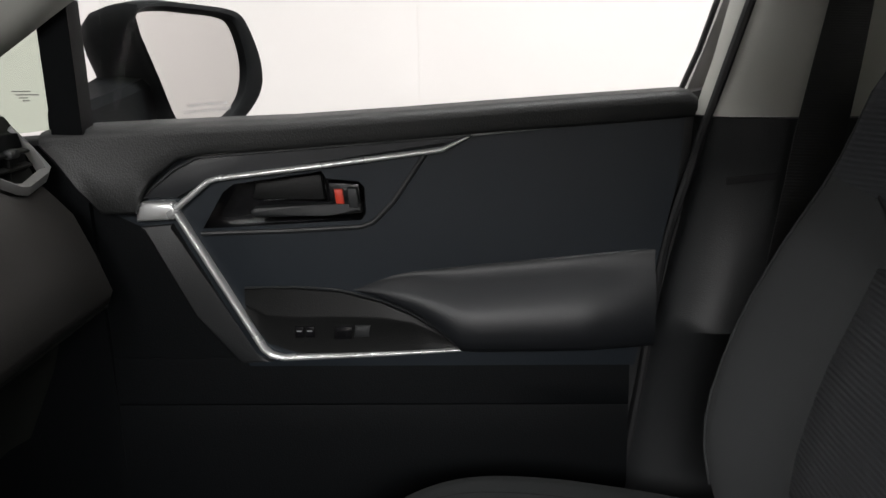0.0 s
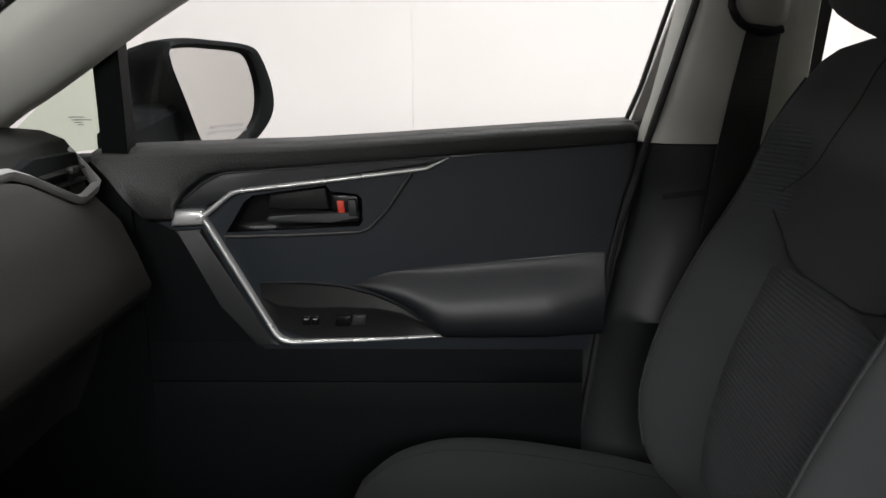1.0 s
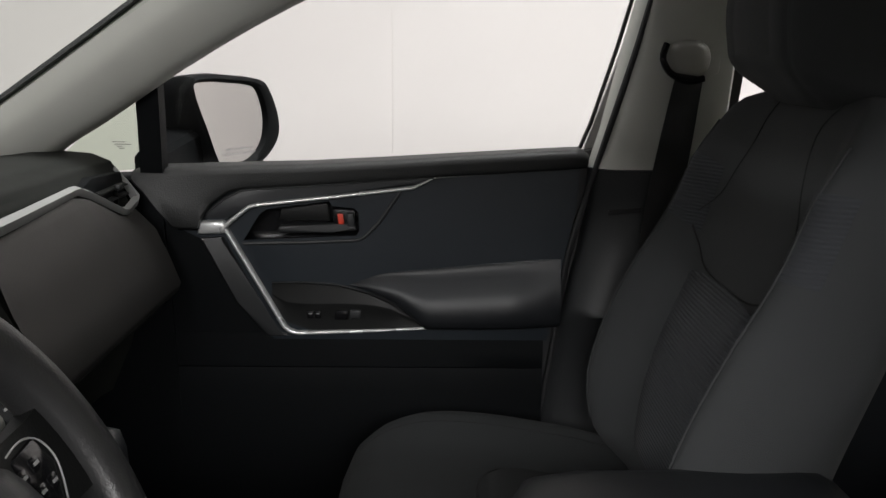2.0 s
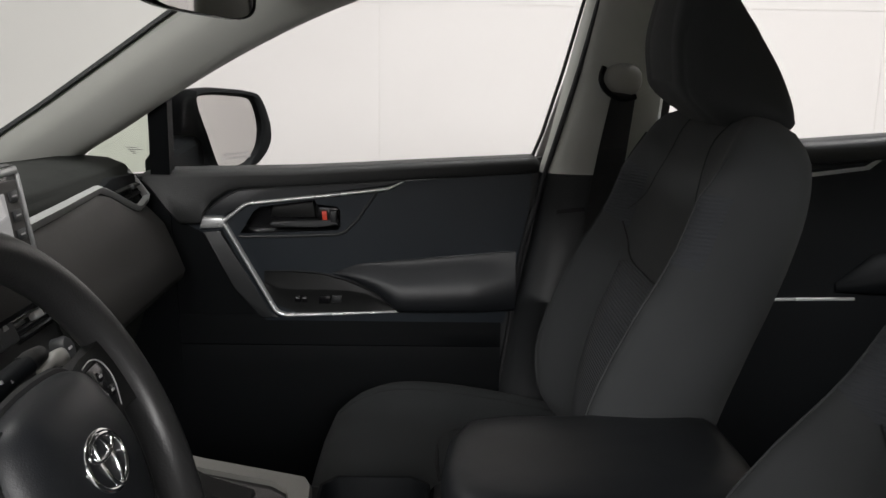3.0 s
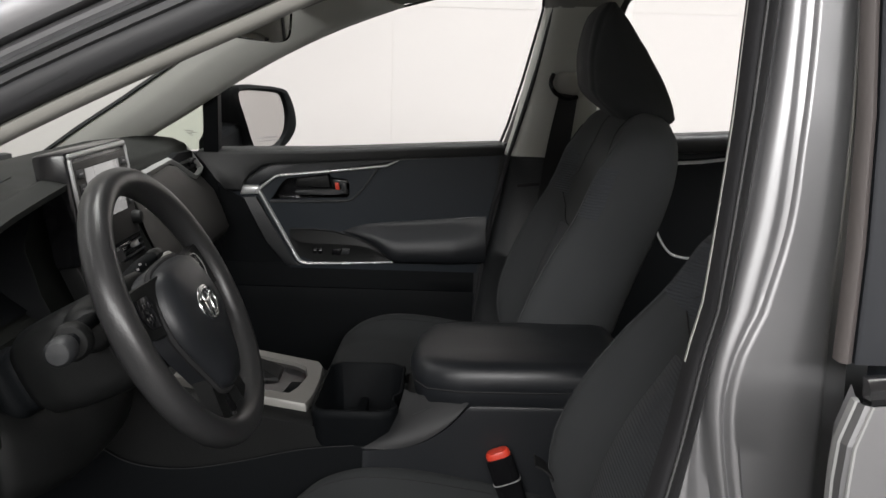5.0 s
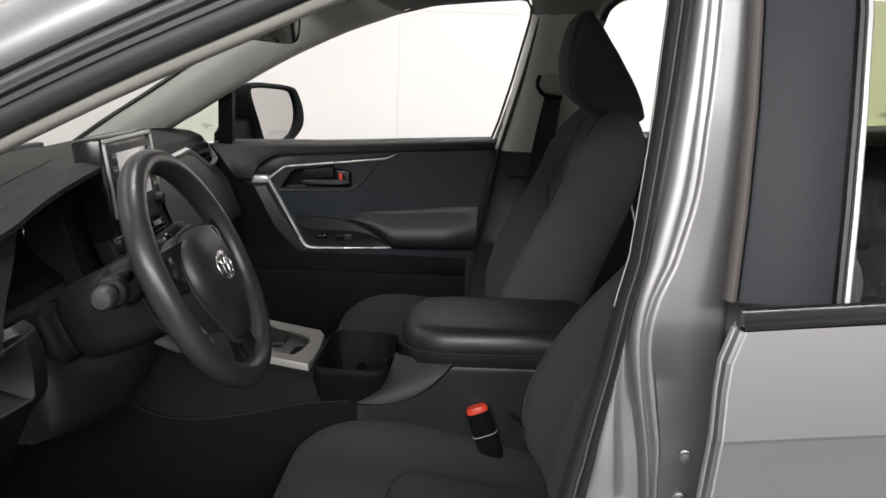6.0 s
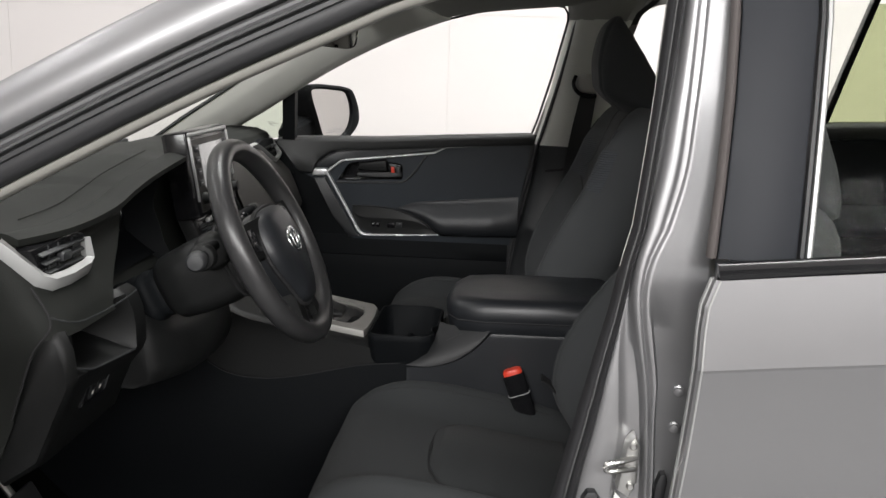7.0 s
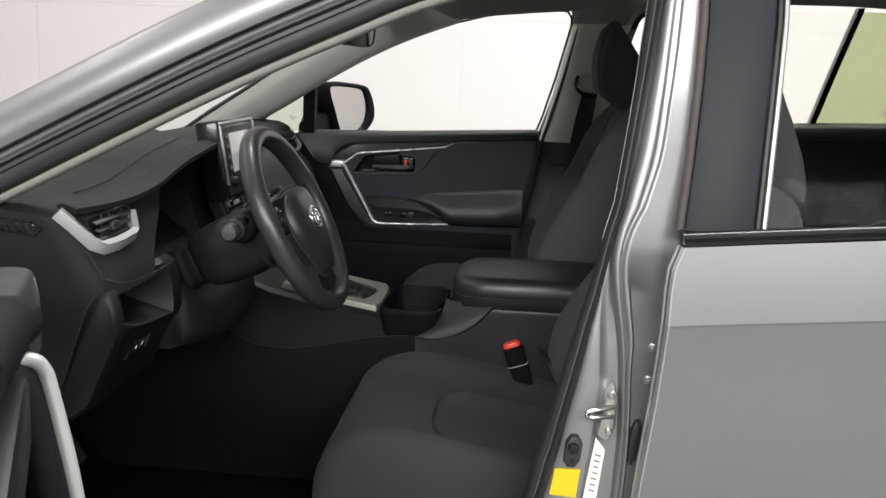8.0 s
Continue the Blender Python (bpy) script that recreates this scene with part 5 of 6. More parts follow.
# emblem: plain chrome ovals
em = part("emblem", moved(sweep([(0.030 * math.cos(2 * math.pi * i / 40), 0.0215 * math.sin(2 * math.pi * i / 40) - 0.011, 0.0345) for i in range(40)], circle(0.0026, 8), loop=True), WM), M_CHROME, sw, "chrome oval emblem", smooth=80)
for rx, ry, cy in ((0.0105, 0.0205, -0.011), (0.021, 0.0078, -0.0005)):
    part("emblem_ring", moved(sweep([(rx * math.cos(2 * math.pi * i / 30), ry * math.sin(2 * math.pi * i / 30) + cy, 0.0352) for i in range(30)], circle(0.0022, 8), loop=True), WM), M_CHROME, em, smooth=80)
col = thing("steering_column", "black steering column shroud with stalks", "steering column", (-0.25, -0.391, 0.93))
ov = oval(0.062, 0.062, 20, 3.2)
ring = []
for z, kx, ky, dy in ((-0.035, 0.95, 0.95, 0.0), (-0.045, 1.05, 1.05, 0.0), (-0.10, 1.1, 1.08, -0.003), (-0.155, 1.12, 1.04, -0.002), (-0.195, 1.02, 0.96, 0.0), (-0.212, 0.80, 0.78, 0.002)):
    ring.append([(a * kx, b * ky + dy, z) for a, b in ov])
part("column_shroud", moved(skin(ring), WM), M_COL, col, "black column shroud", smooth=60)
boot = []
for n in range(17):
    z = lerp(-0.185, -0.33, n / 16)
    r = 0.70 + 0.05 * math.sin(n * 2.1) + 0.2 * n / 16
    boot.append([(a * r, b * r * 0.95 + 0.004 - 0.012 * n / 16, z) for a, b in ov])
part("column_boot", moved(skin(boot), WM), M_LOW, col, "crumpled black boot between column and dashboard", smooth=60)
part("shroud_gap", moved(sweep([(a * 1.085, b * 1.085, -0.075) for a, b in ov], circle(0.0038, 6), loop=True), WM), M_SEAM, col)
part("screw_hole", moved(lathe([(0.001, 0), (0.006, 0), (0.006, 0.003), (0.001, 0.003)], 12), WM @ pose(-0.067, -0.03, -0.060, 0, -90, 0)), M_SEAM, col)
for s, tip in ((-1, "turn_stalk"), (1, "wiper_stalk")):
    bm = sweep(smooth_path([(s * 0.04, 0.046 if s > 0 else 0.030, -0.085), (s * 0.10, 0.060 if s > 0 else 0.042, -0.070), (s * (0.14 if s > 0 else 0.185), 0.063 if s > 0 else 0.036, -0.062)], 4), oval(0.009, 0.013, 12), up=(0, 0, 1))
    stk = part(tip, moved(bm, WM), M_LOW, col, "black control stalk", smooth=60)
    part("stalk_end", moved(lathe([(0.001, -0.018), (0.013, -0.018), (0.0165, -0.005), (0.016, 0.012), (0.012, 0.017), (0.001, 0.018)] if s < 0 else [(0.001, -0.016), (0.009, -0.016), (0.010, 0.0), (0.008, 0.016), (0.004, 0.020), (0.001, 0.0205)], 18), WM @ pose(0.152 if s > 0 else -0.202, 0.064 if s > 0 else 0.035, -0.060, 0, s * 82, 0)), M_PLASTIC if s < 0 else M_COL, stk)
    if s < 0:
        part("stalk_collar", moved(lathe([(0.001, -0.012), (0.019, -0.012), (0.0225, -0.006), (0.0225, 0.006), (0.019, 0.011), (0.001, 0.012)], 20), WM @ pose(-0.165, 0.035, -0.064, 0, -82, 0)), M_COL, stk, smooth=50)
        part("stalk_boss", moved(lathe([(0.001, -0.02), (0.034, -0.02), (0.031, 0.004), (0.024, 0.012), (0.001, 0.013)], 22), WM @ pose(-0.078, 0.032, -0.082, 0, -80, 0)), M_COL, stk, smooth=50)
    if s > 0:
        for k in range(6):
            part("stalk_mark", moved(box(0.078 + 0.012 * k, 0.078 + 0.012 * k + 0.003, 0.0585 + 0.0045 * (k % 2), 0.0615 + 0.0045 * (k % 2), -0.0615 + 0.0012 * k, -0.0585 + 0.0012 * k, 0), WM), M_PRINT, stk)
part("lever_tip", moved(skin([[(x, yc + b, -0.058 + a) for a, b in oval(0.007 * k, 0.008 * k, 12)] for x, yc, k in ((0.150, 0.050, 0.5), (0.178, 0.052, 0.55), (0.182, 0.052, 1.0), (0.198, 0.050, 1.1), (0.204, 0.049, 0.6))]), WM), M_SURROUND, col, "pale grey lever tip", smooth=50)
part("wheel_screw", moved(lathe([(0.001, 0), (0.006, 0), (0.005, 0.003), (0.001, 0.003)], 12), WM @ pose(-0.02, -0.158, 0.0)), M_SEAM, sw)
part("hub_gap", moved(sweep([(a * 1.125, b * 1.13 - 0.017, 0.005) for a, b in pad], circle(0.0046, 6), loop=True), WM), M_SEAM, sw)


# ---- centre console ----
con = thing("centre_console", "black centre console with silver shifter surround and cup holders", "console", (0.1, 0, 0.33))
SIDE = [(-0.62, 0.34), (0.75, 0.34), (0.75, 0.74), (0.30, 0.775), (0.22, 0.77), (0.17, 0.74), (0.162, 0.63), (0.026, 0.63), (0.02, 0.735), (-0.10, 0.755), (-0.24, 0.785), (-0.36, 0.83), (-0.50, 0.83), (-0.62, 0.70)]
rows = []
for y, k in ((-0.128, 0.0), (-0.122, 0.006), (-0.11, 0.010), (0.11, 0.010), (0.122, 0.006), (0.128, 0.0)):
    rows.append([(x, y, (0.733 if z == 0.63 and abs(y) > 0.125 else z) + (k if z > 0.64 else 0)) for x, z in SIDE])
part("console_body", skin(rows), M_COL, con, "black grained console body", smooth=40)
EDGE = [(p.x, p.y) for p in smooth_path([(-0.62, 0.79, 0), (-0.44, 0.745, 0), (-0.346, 0.700, 0), (-0.281, 0.664, 0), (-0.2, 0.656, 0), (-0.113, 0.669, 0), (0.0, 0.696, 0), (0.09, 0.706, 0)], 4)]
part("console_side", plate(EDGE + [(0.75, 0.706), (0.75, 0.32), (-0.85, 0.32), (-0.85, 0.79)], -0.136, -0.10, bevel=0.003), M_LOW, con, "dark carpeted console flank")
part("flank_seam", tube([(x, -0.1365, z + 0.001) for x, z in EDGE[6:]], 0.0010, 6, up=(0, 1, 0)), M_SEAM, con)
# silver shifter surround
sur = [(-0.22, -0.098, 0.794), (-0.22, 0.125, 0.794), (-0.14, 0.12, 0.777), (0.0, 0.105, 0.758), (0.010, 0.085, 0.755), (0.013, 0.02, 0.753), (0.011, -0.06, 0.753), (0.005, -0.098, 0.753), (-0.10, -0.100, 0.770)]
inn = [(-0.20, -0.07, 0.790), (-0.20, 0.085, 0.790), (-0.14, 0.085, 0.779), (-0.04, 0.075, 0.764), (-0.02, 0.06, 0.761), (-0.012, 0.02, 0.760), (-0.02, -0.035, 0.760), (-0.03, -0.065, 0.761), (-0.10, -0.07, 0.771)]
rows = [[(x, y, z - 0.012) for x, y, z in sur], [(x, y, z + 0.003) for x, y, z in sur], [(lerp(x, -0.1, 0.02), y * 0.97, z + 0.008) for x, y, z in sur], [(lerp(x, -0.1, -0.02), y * 1.03, z + 0.007) for x, y, z in inn], [(x, y, z - 0.004) for x, y, z in inn]]
part("shifter_surround", skin(rows, caps=False), M_SURROUND, con, "matt silver shifter surround", smooth=40)
bm = bmesh.new()
bm.faces.new([bm.verts.new((x, y, z + 0.001)) for x, y, z in inn])
part("shifter_plate", bm, M_GLOSS, con, "black shifter plate")
rows = [[(lerp(-0.18, x, k), lerp(0.01, y, k), z0) for x, y in ((-0.21, -0.03), (-0.21, 0.06), (-0.12, 0.065), (-0.055, 0.05), (-0.055, -0.01), (-0.11, -0.03))] for k, z0 in ((1.0, 0.764), (0.97, 0.774), (0.8, 0.784), (0.55, 0.800), (0.35, 0.82), (0.3, 0.84))]
part("shifter_boot", skin(rows), M_COL, con, "creased black shifter gaiter", smooth=30)
part("shifter_knob", moved(skin([[(a * k, b * k, z) for a, b in oval(0.022, 0.028, 16, 2.6)] for k, z in ((0.5, -0.03), (0.75, -0.01), (0.95, 0.02), (1.0, 0.04), (0.9, 0.055), (0.5, 0.062), (0.1, 0.063))]), pose(-0.19, 0.012, 0.872, 0, -8, 0)), M_PAD, con, "black shift knob", smooth=70)
part("drive_mode_tray", box(-0.045, -0.015, -0.058, 0.0, 0.757, 0.764, 0.002), M_LOW, con)
# cup holder: open box with walls
cup_o = [(0.016, -0.120), (0.022, -0.136), (0.036, -0.144), (0.125, -0.144), (0.148, -0.138), (0.160, -0.115), (0.152, -0.092), (0.152, -0.070), (0.164, -0.050), (0.164, 0.085), (0.14, 0.105), (0.04, 0.105), (0.020, 0.08)]
rows = []
for k, z in ((0.78, 0.645), (0.88, 0.690), (0.94, 0.715), (0.99, 0.754), (1.0, 0.763), (0.975, 0.768), (0.93, 0.768), (0.905, 0.762), (0.84, 0.65)):
    rows.append([(lerp(0.094, x, k), lerp(-0.01, y, k), z) for x, y in cup_o])
bm = skin(rows, caps=False)
bm.faces.new(bm.verts[-len(cup_o):])
part("cup_holder", bm, M_LOW, con, "deep black rubber-lined cup holder", smooth=50)
part("cup_divider", box(0.082, 0.096, -0.10, 0.075, 0.66, 0.71, 0.004), M_LOW, con)
low = smooth_path([(0.100, -0.139, 0.704), (0.15, -0.143, 0.707), (0.197, -0.143, 0.720), (0.240, -0.142, 0.748), (0.274, -0.140, 0.786)], 3)
rows = []
for k, q in enumerate(low):
    u = k / (len(low) - 1)
    top = Vector((lerp(0.168, 0.276, u), lerp(-0.085, -0.1385, u ** 0.6), 0.788))
    rows.append([top.lerp(q, v) + Vector((0.012 * (1 - u), -0.016 * (1 - u), -0.010 * (1 - u))) * math.sin(math.pi * v) + Vector((0, -0.006 * math.sin(math.pi * u), 0)) * v for v in (0, 0.15, 0.3, 0.45, 0.6, 0.75, 0.88, 1.0)] + [q + Vector((0, 0.02, -0.002))])
part("console_shoulder", skin(rows, closed=False, caps=False), M_SHOULDER, con, "smooth black shoulder sweeping from the lid to the cup holder", smooth=70)
part("rear_flank", plate([(p.x + 0.003, p.z - 0.004) for p in low] + [(0.74, 0.786), (0.74, 0.34), (0.10, 0.34)], -0.1385, -0.12, bevel=0.003), M_PAD, con, "grained dark plastic flank beside the seat")
# storage box with armrest lid
part("storage_box", skin([[(0.165, y, 0.70), (0.185, y, 0.76), (0.215, y, 0.775), (0.56, y, 0.80), (0.56, y, 0.5), (0.165, y, 0.5)] for y in (-0.127, -0.115, 0.115, 0.127)]), M_PLASTIC, con, "black storage box under the lid", smooth=40)
lid = [(0.176, -0.02), (0.182, -0.085), (0.205, -0.125), (0.26, -0.140), (0.40, -0.140), (0.535, -0.135), (0.545, -0.1), (0.548, 0.0), (0.545, 0.1), (0.535, 0.125), (0.40, 0.130), (0.26, 0.128), (0.205, 0.112), (0.184, 0.06)]
rows = []
for k, dz in ((0.86, 0.772), (0.94, 0.776), (0.975, 0.786), (0.992, 0.803), (0.990, 0.807), (1.0, 0.812), (1.0, 0.822), (0.988, 0.832), (0.96, 0.842), (0.91, 0.849), (0.8, 0.853), (0.5, 0.856), (0.15, 0.857)):
    rows.append([(lerp(0.37, x, k), y * k, dz + (x - 0.37) * 0.01) for x, y in lid])
part("armrest_lid", skin(rows), M_PAD, con, "padded black leatherette armrest lid", smooth=60)
part("lid_seam", sweep([(lerp(0.37, x, 0.992), y * 0.992, 0.8075 + (x - 0.37) * 0.01) for x, y in lid], circle(0.0016, 6), loop=True), M_SEAM, con)

# ---- front seats ----
def seat_ring(w, fc, fb, bk, ins=0.62):
    """A back or cushion section: half width w, front centre fc, bolster front fb, rear bk; returns (depth, side) pairs."""
    half = [(fc, 0.0), (fc + 0.002, 0.35 * w), (lerp(fc, fb, 0.12), ins * w), (lerp(fc, fb, 0.75), 0.78 * w), (fb, 0.88 * w), (lerp(fb, bk, 0.10), 0.965 * w), (lerp(fb, bk, 0.35), 1.0 * w),
            (lerp(fb, bk, 0.7), 0.98 * w), (lerp(fb, bk, 0.92), 0.90 * w), (bk, 0.7 * w), (bk, 0.35 * w)]
    ring = half + [(bk, 0.0)] + [(d, -s) for d, s in half[:0:-1]]
    return ring


def round_ring(ring):
    return [(p.x, p.y) for p in smooth_path([(a, b, 0) for a, b in ring], 2, True)]


def front_seat(name, label, cy, px, dz, recline, base, deep=0.0):
    s = thing(name, label, "car seat", base, "front seats")
    # backrest: rows of height along the back, half width, front centre, bolster front, rear
    B = [(-0.04, 0.20, 0.02, 0.03, 0.13), (0.0, 0.238, 0.0, -0.045, 0.125), (0.08, 0.255, -0.012, -0.080, 0.108), (0.18, 0.262, -0.015, -0.082, 0.102), (0.28, 0.262, -0.005, -0.066, 0.108), (0.38, 0.256, 0.0, -0.042, 0.118),
         (0.46, 0.254, 0.0, -0.034, 0.119), (0.505, 0.250, 0.002, -0.020, 0.113), (0.54, 0.240, 0.006, -0.010, 0.104), (0.562, 0.216, 0.014, 0.002, 0.094), (0.580, 0.168, 0.026, 0.022, 0.084), (0.592, 0.09, 0.045, 0.046, 0.074)]
    B = [(h, w, fc - 0.4 * deep, fb - 0.4 * deep, bk + deep) for h, w, fc, fb, bk in B]
    BM = pose(px, cy, 0.665 + dz) @ Matrix.Rotation(radians(recline), 4, "Y")
    table = dense(B)
    rows = []
    for k in range(40):
        h = lerp(-0.04, 0.592, (k / 39))
        w, fc, fb, bk = interp(h, table)
        rows.append([(d, side, h) for d, side in round_ring(seat_ring(w, fc, fb, bk))])
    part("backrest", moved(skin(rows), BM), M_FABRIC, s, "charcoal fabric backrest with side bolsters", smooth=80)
    # centre insert, a little proud, with ribbed shoulder patches
    rows = []
    for k in range(20):
        h = lerp(0.03, 0.30, k / 19)
        w, fc, fb, bk = interp(h, table)
        e = 0.60 * w * (1.0 if h > 0.1 else 0.85 + 1.5 * h)
        rows.append([(fc + 0.004, -e, h), (fc - 0.004, -e * 0.93, h), (fc - 0.0055, -e * 0.5, h + 0.012 * k / 19), (fc - 0.0055, 0, h + 0.014 * k / 19), (fc - 0.0055, e * 0.5, h + 0.012 * k / 19), (fc - 0.004, e * 0.93, h), (fc + 0.004, e, h)])
    part("back_insert", moved(skin(rows, closed=False, caps=False), BM), M_RIB, s, "finely ribbed fabric centre insert", smooth=70)
    sc_pts = []
    for k in range(13):
        t = lerp(-1, 1, k / 12)
        h = 0.312 + 0.05 * abs(t) ** 4
        w, fc, fb, bk = interp(h, table)
        sc_pts.append((lerp(fc, fb, max(0, abs(t) - 0.85) * 2) - 0.003, t * 0.68 * w, h))
    part("back_seam", moved(tube(sc_pts, 0.0014, 6), BM), M_SEAM, s)
    for sd in (-1, 1):
        rows = []
        for k in range(8):
            h = lerp(0.365, 0.465, k / 7)
            row = []
            for n in range(4, 12):
                hh = h
                for again in range(2):
                    ring = round_ring(seat_ring(*interp(hh, table)))
                    hh = h + 0.05 * (ring[n][1] / interp(hh, table)[0] - 0.8)
                row.append((ring[n][0] - 0.0014, sd * (ring[n][1] + 0.0012), hh))
            rows.append(row)
        part("ribbed_patch", moved(skin(rows, closed=False, caps=False), BM), M_RIB, s, "ribbed fabric shoulder patch", smooth=70)
        ed = []
        for k in range(16):
            h = lerp(0.02, 0.52, k / 15)
            w, fc, fb, bk = interp(h, table)
            ed.append((fb - 0.001, sd * 0.885 * w, h))
        part("bolster_piping", moved(tube(ed, 0.0016, 6), BM), M_FABRIC, s)
        ed = []
        for h, q in ((0.575, 0.095), (0.54, 0.088), (0.505, 0.092), (0.46, 0.115), (0.42, 0.140), (0.385, 0.175), (0.36, 0.185)):
            w, fc, fb, bk = interp(h, table)
            f = interp(q / w, [(0.0, fc), (0.62, lerp(fc, fb, 0.12)), (0.78, lerp(fc, fb, 0.75)), (0.88, fb)])[0]
            ed.append((f - 0.001, sd * q, h))
        part("shoulder_seam", moved(tube(smooth_path(ed[:-1], 3), 0.0009, 6), BM), M_FABRIC2, s)
    # headrest
    H = [(0.560, 0.075, -0.01, 0.01, 0.080), (0.580, 0.118, -0.052, -0.042, 0.100), (0.595, 0.130, -0.074, -0.062, 0.100), (0.65, 0.134, -0.096, -0.084, 0.058), (0.70, 0.128, -0.104, -0.090, 0.004), (0.735, 0.115, -0.104, -0.090, -0.036), (0.757, 0.095, -0.096, -0.086, -0.062), (0.769, 0.06, -0.086, -0.080, -0.074)]
    H = dense([(h, w, fc, fb, bk + 1.3 * deep) for h, w, fc, fb, bk in H])
    rows = []
    for k in range(28):
        h = lerp(0.560, 0.769, k / 27)
        w, fc, fb, bk = interp(h, H)
        rows.append([(d, q, h) for d, q in round_ring(seat_ring(w, fc, fb, bk, 0.7))])
    part("headrest", moved(skin(rows), BM), M_FABRIC, s, "charcoal fabric headrest", smooth=80)
    rows = []
    for k in range(12):
        h = lerp(0.60, 0.742, k / 11)
        w, fc, fb, bk = interp(h, H)
        rows.append([(lerp(fc, fb, abs(t) ** 2) - 0.003, t * w * 0.80, h) for t in (-1, -0.7, -0.3, 0, 0.3, 0.7, 1)])
    part("headrest_front", moved(skin(rows, closed=False, caps=False), BM), M_FABRIC, s, "grey headrest front panel", smooth=70)
    # cushion: rows from front to back: x, half width, centre height, bolster height, underside
    C = [(-0.035, 0.17, 0.555, 0.552, 0.50), (-0.03, 0.215, 0.600, 0.595, 0.46), (-0.005, 0.235, 0.640, 0.650, 0.44), (0.04, 0.248, 0.660, 0.685, 0.43), (0.10, 0.256, 0.662, 0.702, 0.42), (0.18, 0.262, 0.650, 0.700, 0.42), (0.28, 0.265, 0.635, 0.685, 0.42), (0.36, 0.265, 0.622, 0.668, 0.42), (0.47, 0.25, 0.612, 0.640, 0.42), (0.53, 0.21, 0.58, 0.59, 0.44)]
    C = dense(C)
    rows = []
    for k in range(44):
        x = lerp(-0.035, 0.53, (k / 43) ** 1.6)
        w, zc, zb, zu = interp(x, C)
        rows.append([(x, cy + q, d + dz) for d, q in round_ring(seat_ring(w, zc, zb, zu, 0.60))])
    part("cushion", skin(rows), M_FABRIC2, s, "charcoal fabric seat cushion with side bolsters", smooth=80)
    rows, arc = [], []
    for k in range(14):
        x = lerp(0.18, 0.43, (k / 13) ** 1.6)
        w, zc, zb, zu = interp(x, C)
        e = 0.57 * w * min(1.0, 0.45 + 0.55 * math.sin(min(1.0, k / 6) * math.pi / 2))
        arc.append((x, e, zc + 0.001 + dz))
        rows.append([(x, cy - e, zc - 0.002 + dz), (x, cy - e * 0.94, zc + 0.006 + dz), (x, cy, zc + 0.007 + dz), (x, cy + e * 0.94, zc + 0.006 + dz), (x, cy + e, zc - 0.002 + dz)])
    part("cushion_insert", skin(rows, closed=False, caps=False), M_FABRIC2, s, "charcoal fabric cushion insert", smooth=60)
    part("insert_seam", tube(smooth_path([(x, cy - e - 0.002, z) for x, e, z in arc[::-1]] + [(0.176, cy, arc[0][2] + 0.001)] + [(x, cy + e + 0.002, z) for x, e, z in arc], 2), 0.0034, 6), M_SEAM, s)
    for sd in (-1, 1):
        ed = []
        for k in range(18):
            x = lerp(0.0, 0.42, k / 17)
            w, zc, zb, zu = interp(x, C)
            ed.append((x, cy + sd * 0.80 * w, lerp(zc, zb, 0.8) + 0.001 + dz))
        part("cushion_seam", tube(ed, 0.0010, 6), M_SEAM, s)
    part("seat_base", box(0.02, 0.44, cy - 0.21, cy + 0.21, 0.34, 0.44 + dz, 0.01), M_LOW, s, "black seat base and rails")
    part("side_shield", plate([(0.02, 0.46 + dz), (0.46, 0.44 + dz), (0.50, 0.56 + dz), (0.40, 0.60 + dz), (0.05, 0.55 + dz)], cy + 0.27 * (1 if cy > 0 else -1), cy + 0.235 * (1 if cy > 0 else -1), bevel=0.008), M_PLASTIC, s)
    return s


front_seat("front_passenger_seat", "upright charcoal fabric front seat with ribbed shoulder patches", 0.36, 0.415, 0.02, 15.5, (0.2, 0.36, 0.33))
front_seat("driver_seat", "reclined charcoal fabric front seat behind the steering wheel", -0.37, 0.457, -0.03, 26.5, (0.2, -0.37, 0.33), 0.015)

# buckle beside the console
bk = thing("seat_belt_buckle", "black seat belt buckle with red release button", "buckle", (0.38, -0.16, 0.55))
BK = pose(0.343, -0.155, 0.658) @ Matrix.Rotation(radians(-20), 4, "Y")
part("buckle_body", moved(skin([[(a * k, b, z) for a, b in oval(0.0225, 0.015, 14, 3.5)] for k, z in ((0.8, -0.075), (0.95, -0.06), (1.0, 0.0), (1.0, 0.045), (0.97, 0.05))]), BK), M_GLOSS, bk, "black buckle body", smooth=45)
part("release_button", moved(skin([[(a * k, b * k, z) for a, b in oval(0.020, 0.013, 14, 3.0)] for k, z in ((1.0, 0.04), (1.0, 0.056), (0.85, 0.060), (0.3, 0.061))]), BK), M_RED, bk, "red release button", smooth=50)
part("buckle_line", moved(sweep([(a * 1.01, b * 1.01, 0.005) for a, b in oval(0.0225, 0.015, 14, 3.5)], circle(0.0012, 6), loop=True), BK), M_PRINT, bk)
part("buckle_strap", sweep(smooth_path([(0.385, -0.152, 0.70), (0.41, -0.15, 0.68), (0.435, -0.15, 0.63), (0.45, -0.15, 0.56)], 4), [(-0.022, -0.002), (0.022, -0.002), (0.022, 0.002), (-0.022, 0.002)], up=(1, 0, 0.3)), M_BELT, bk)
part("buckle_stalk", moved(skin([[(a * 0.8, b * 0.6, z) for a, b in oval(0.021, 0.013, 12, 3.0)] for z in (-0.16, -0.05)]), BK), M_BELT, bk)

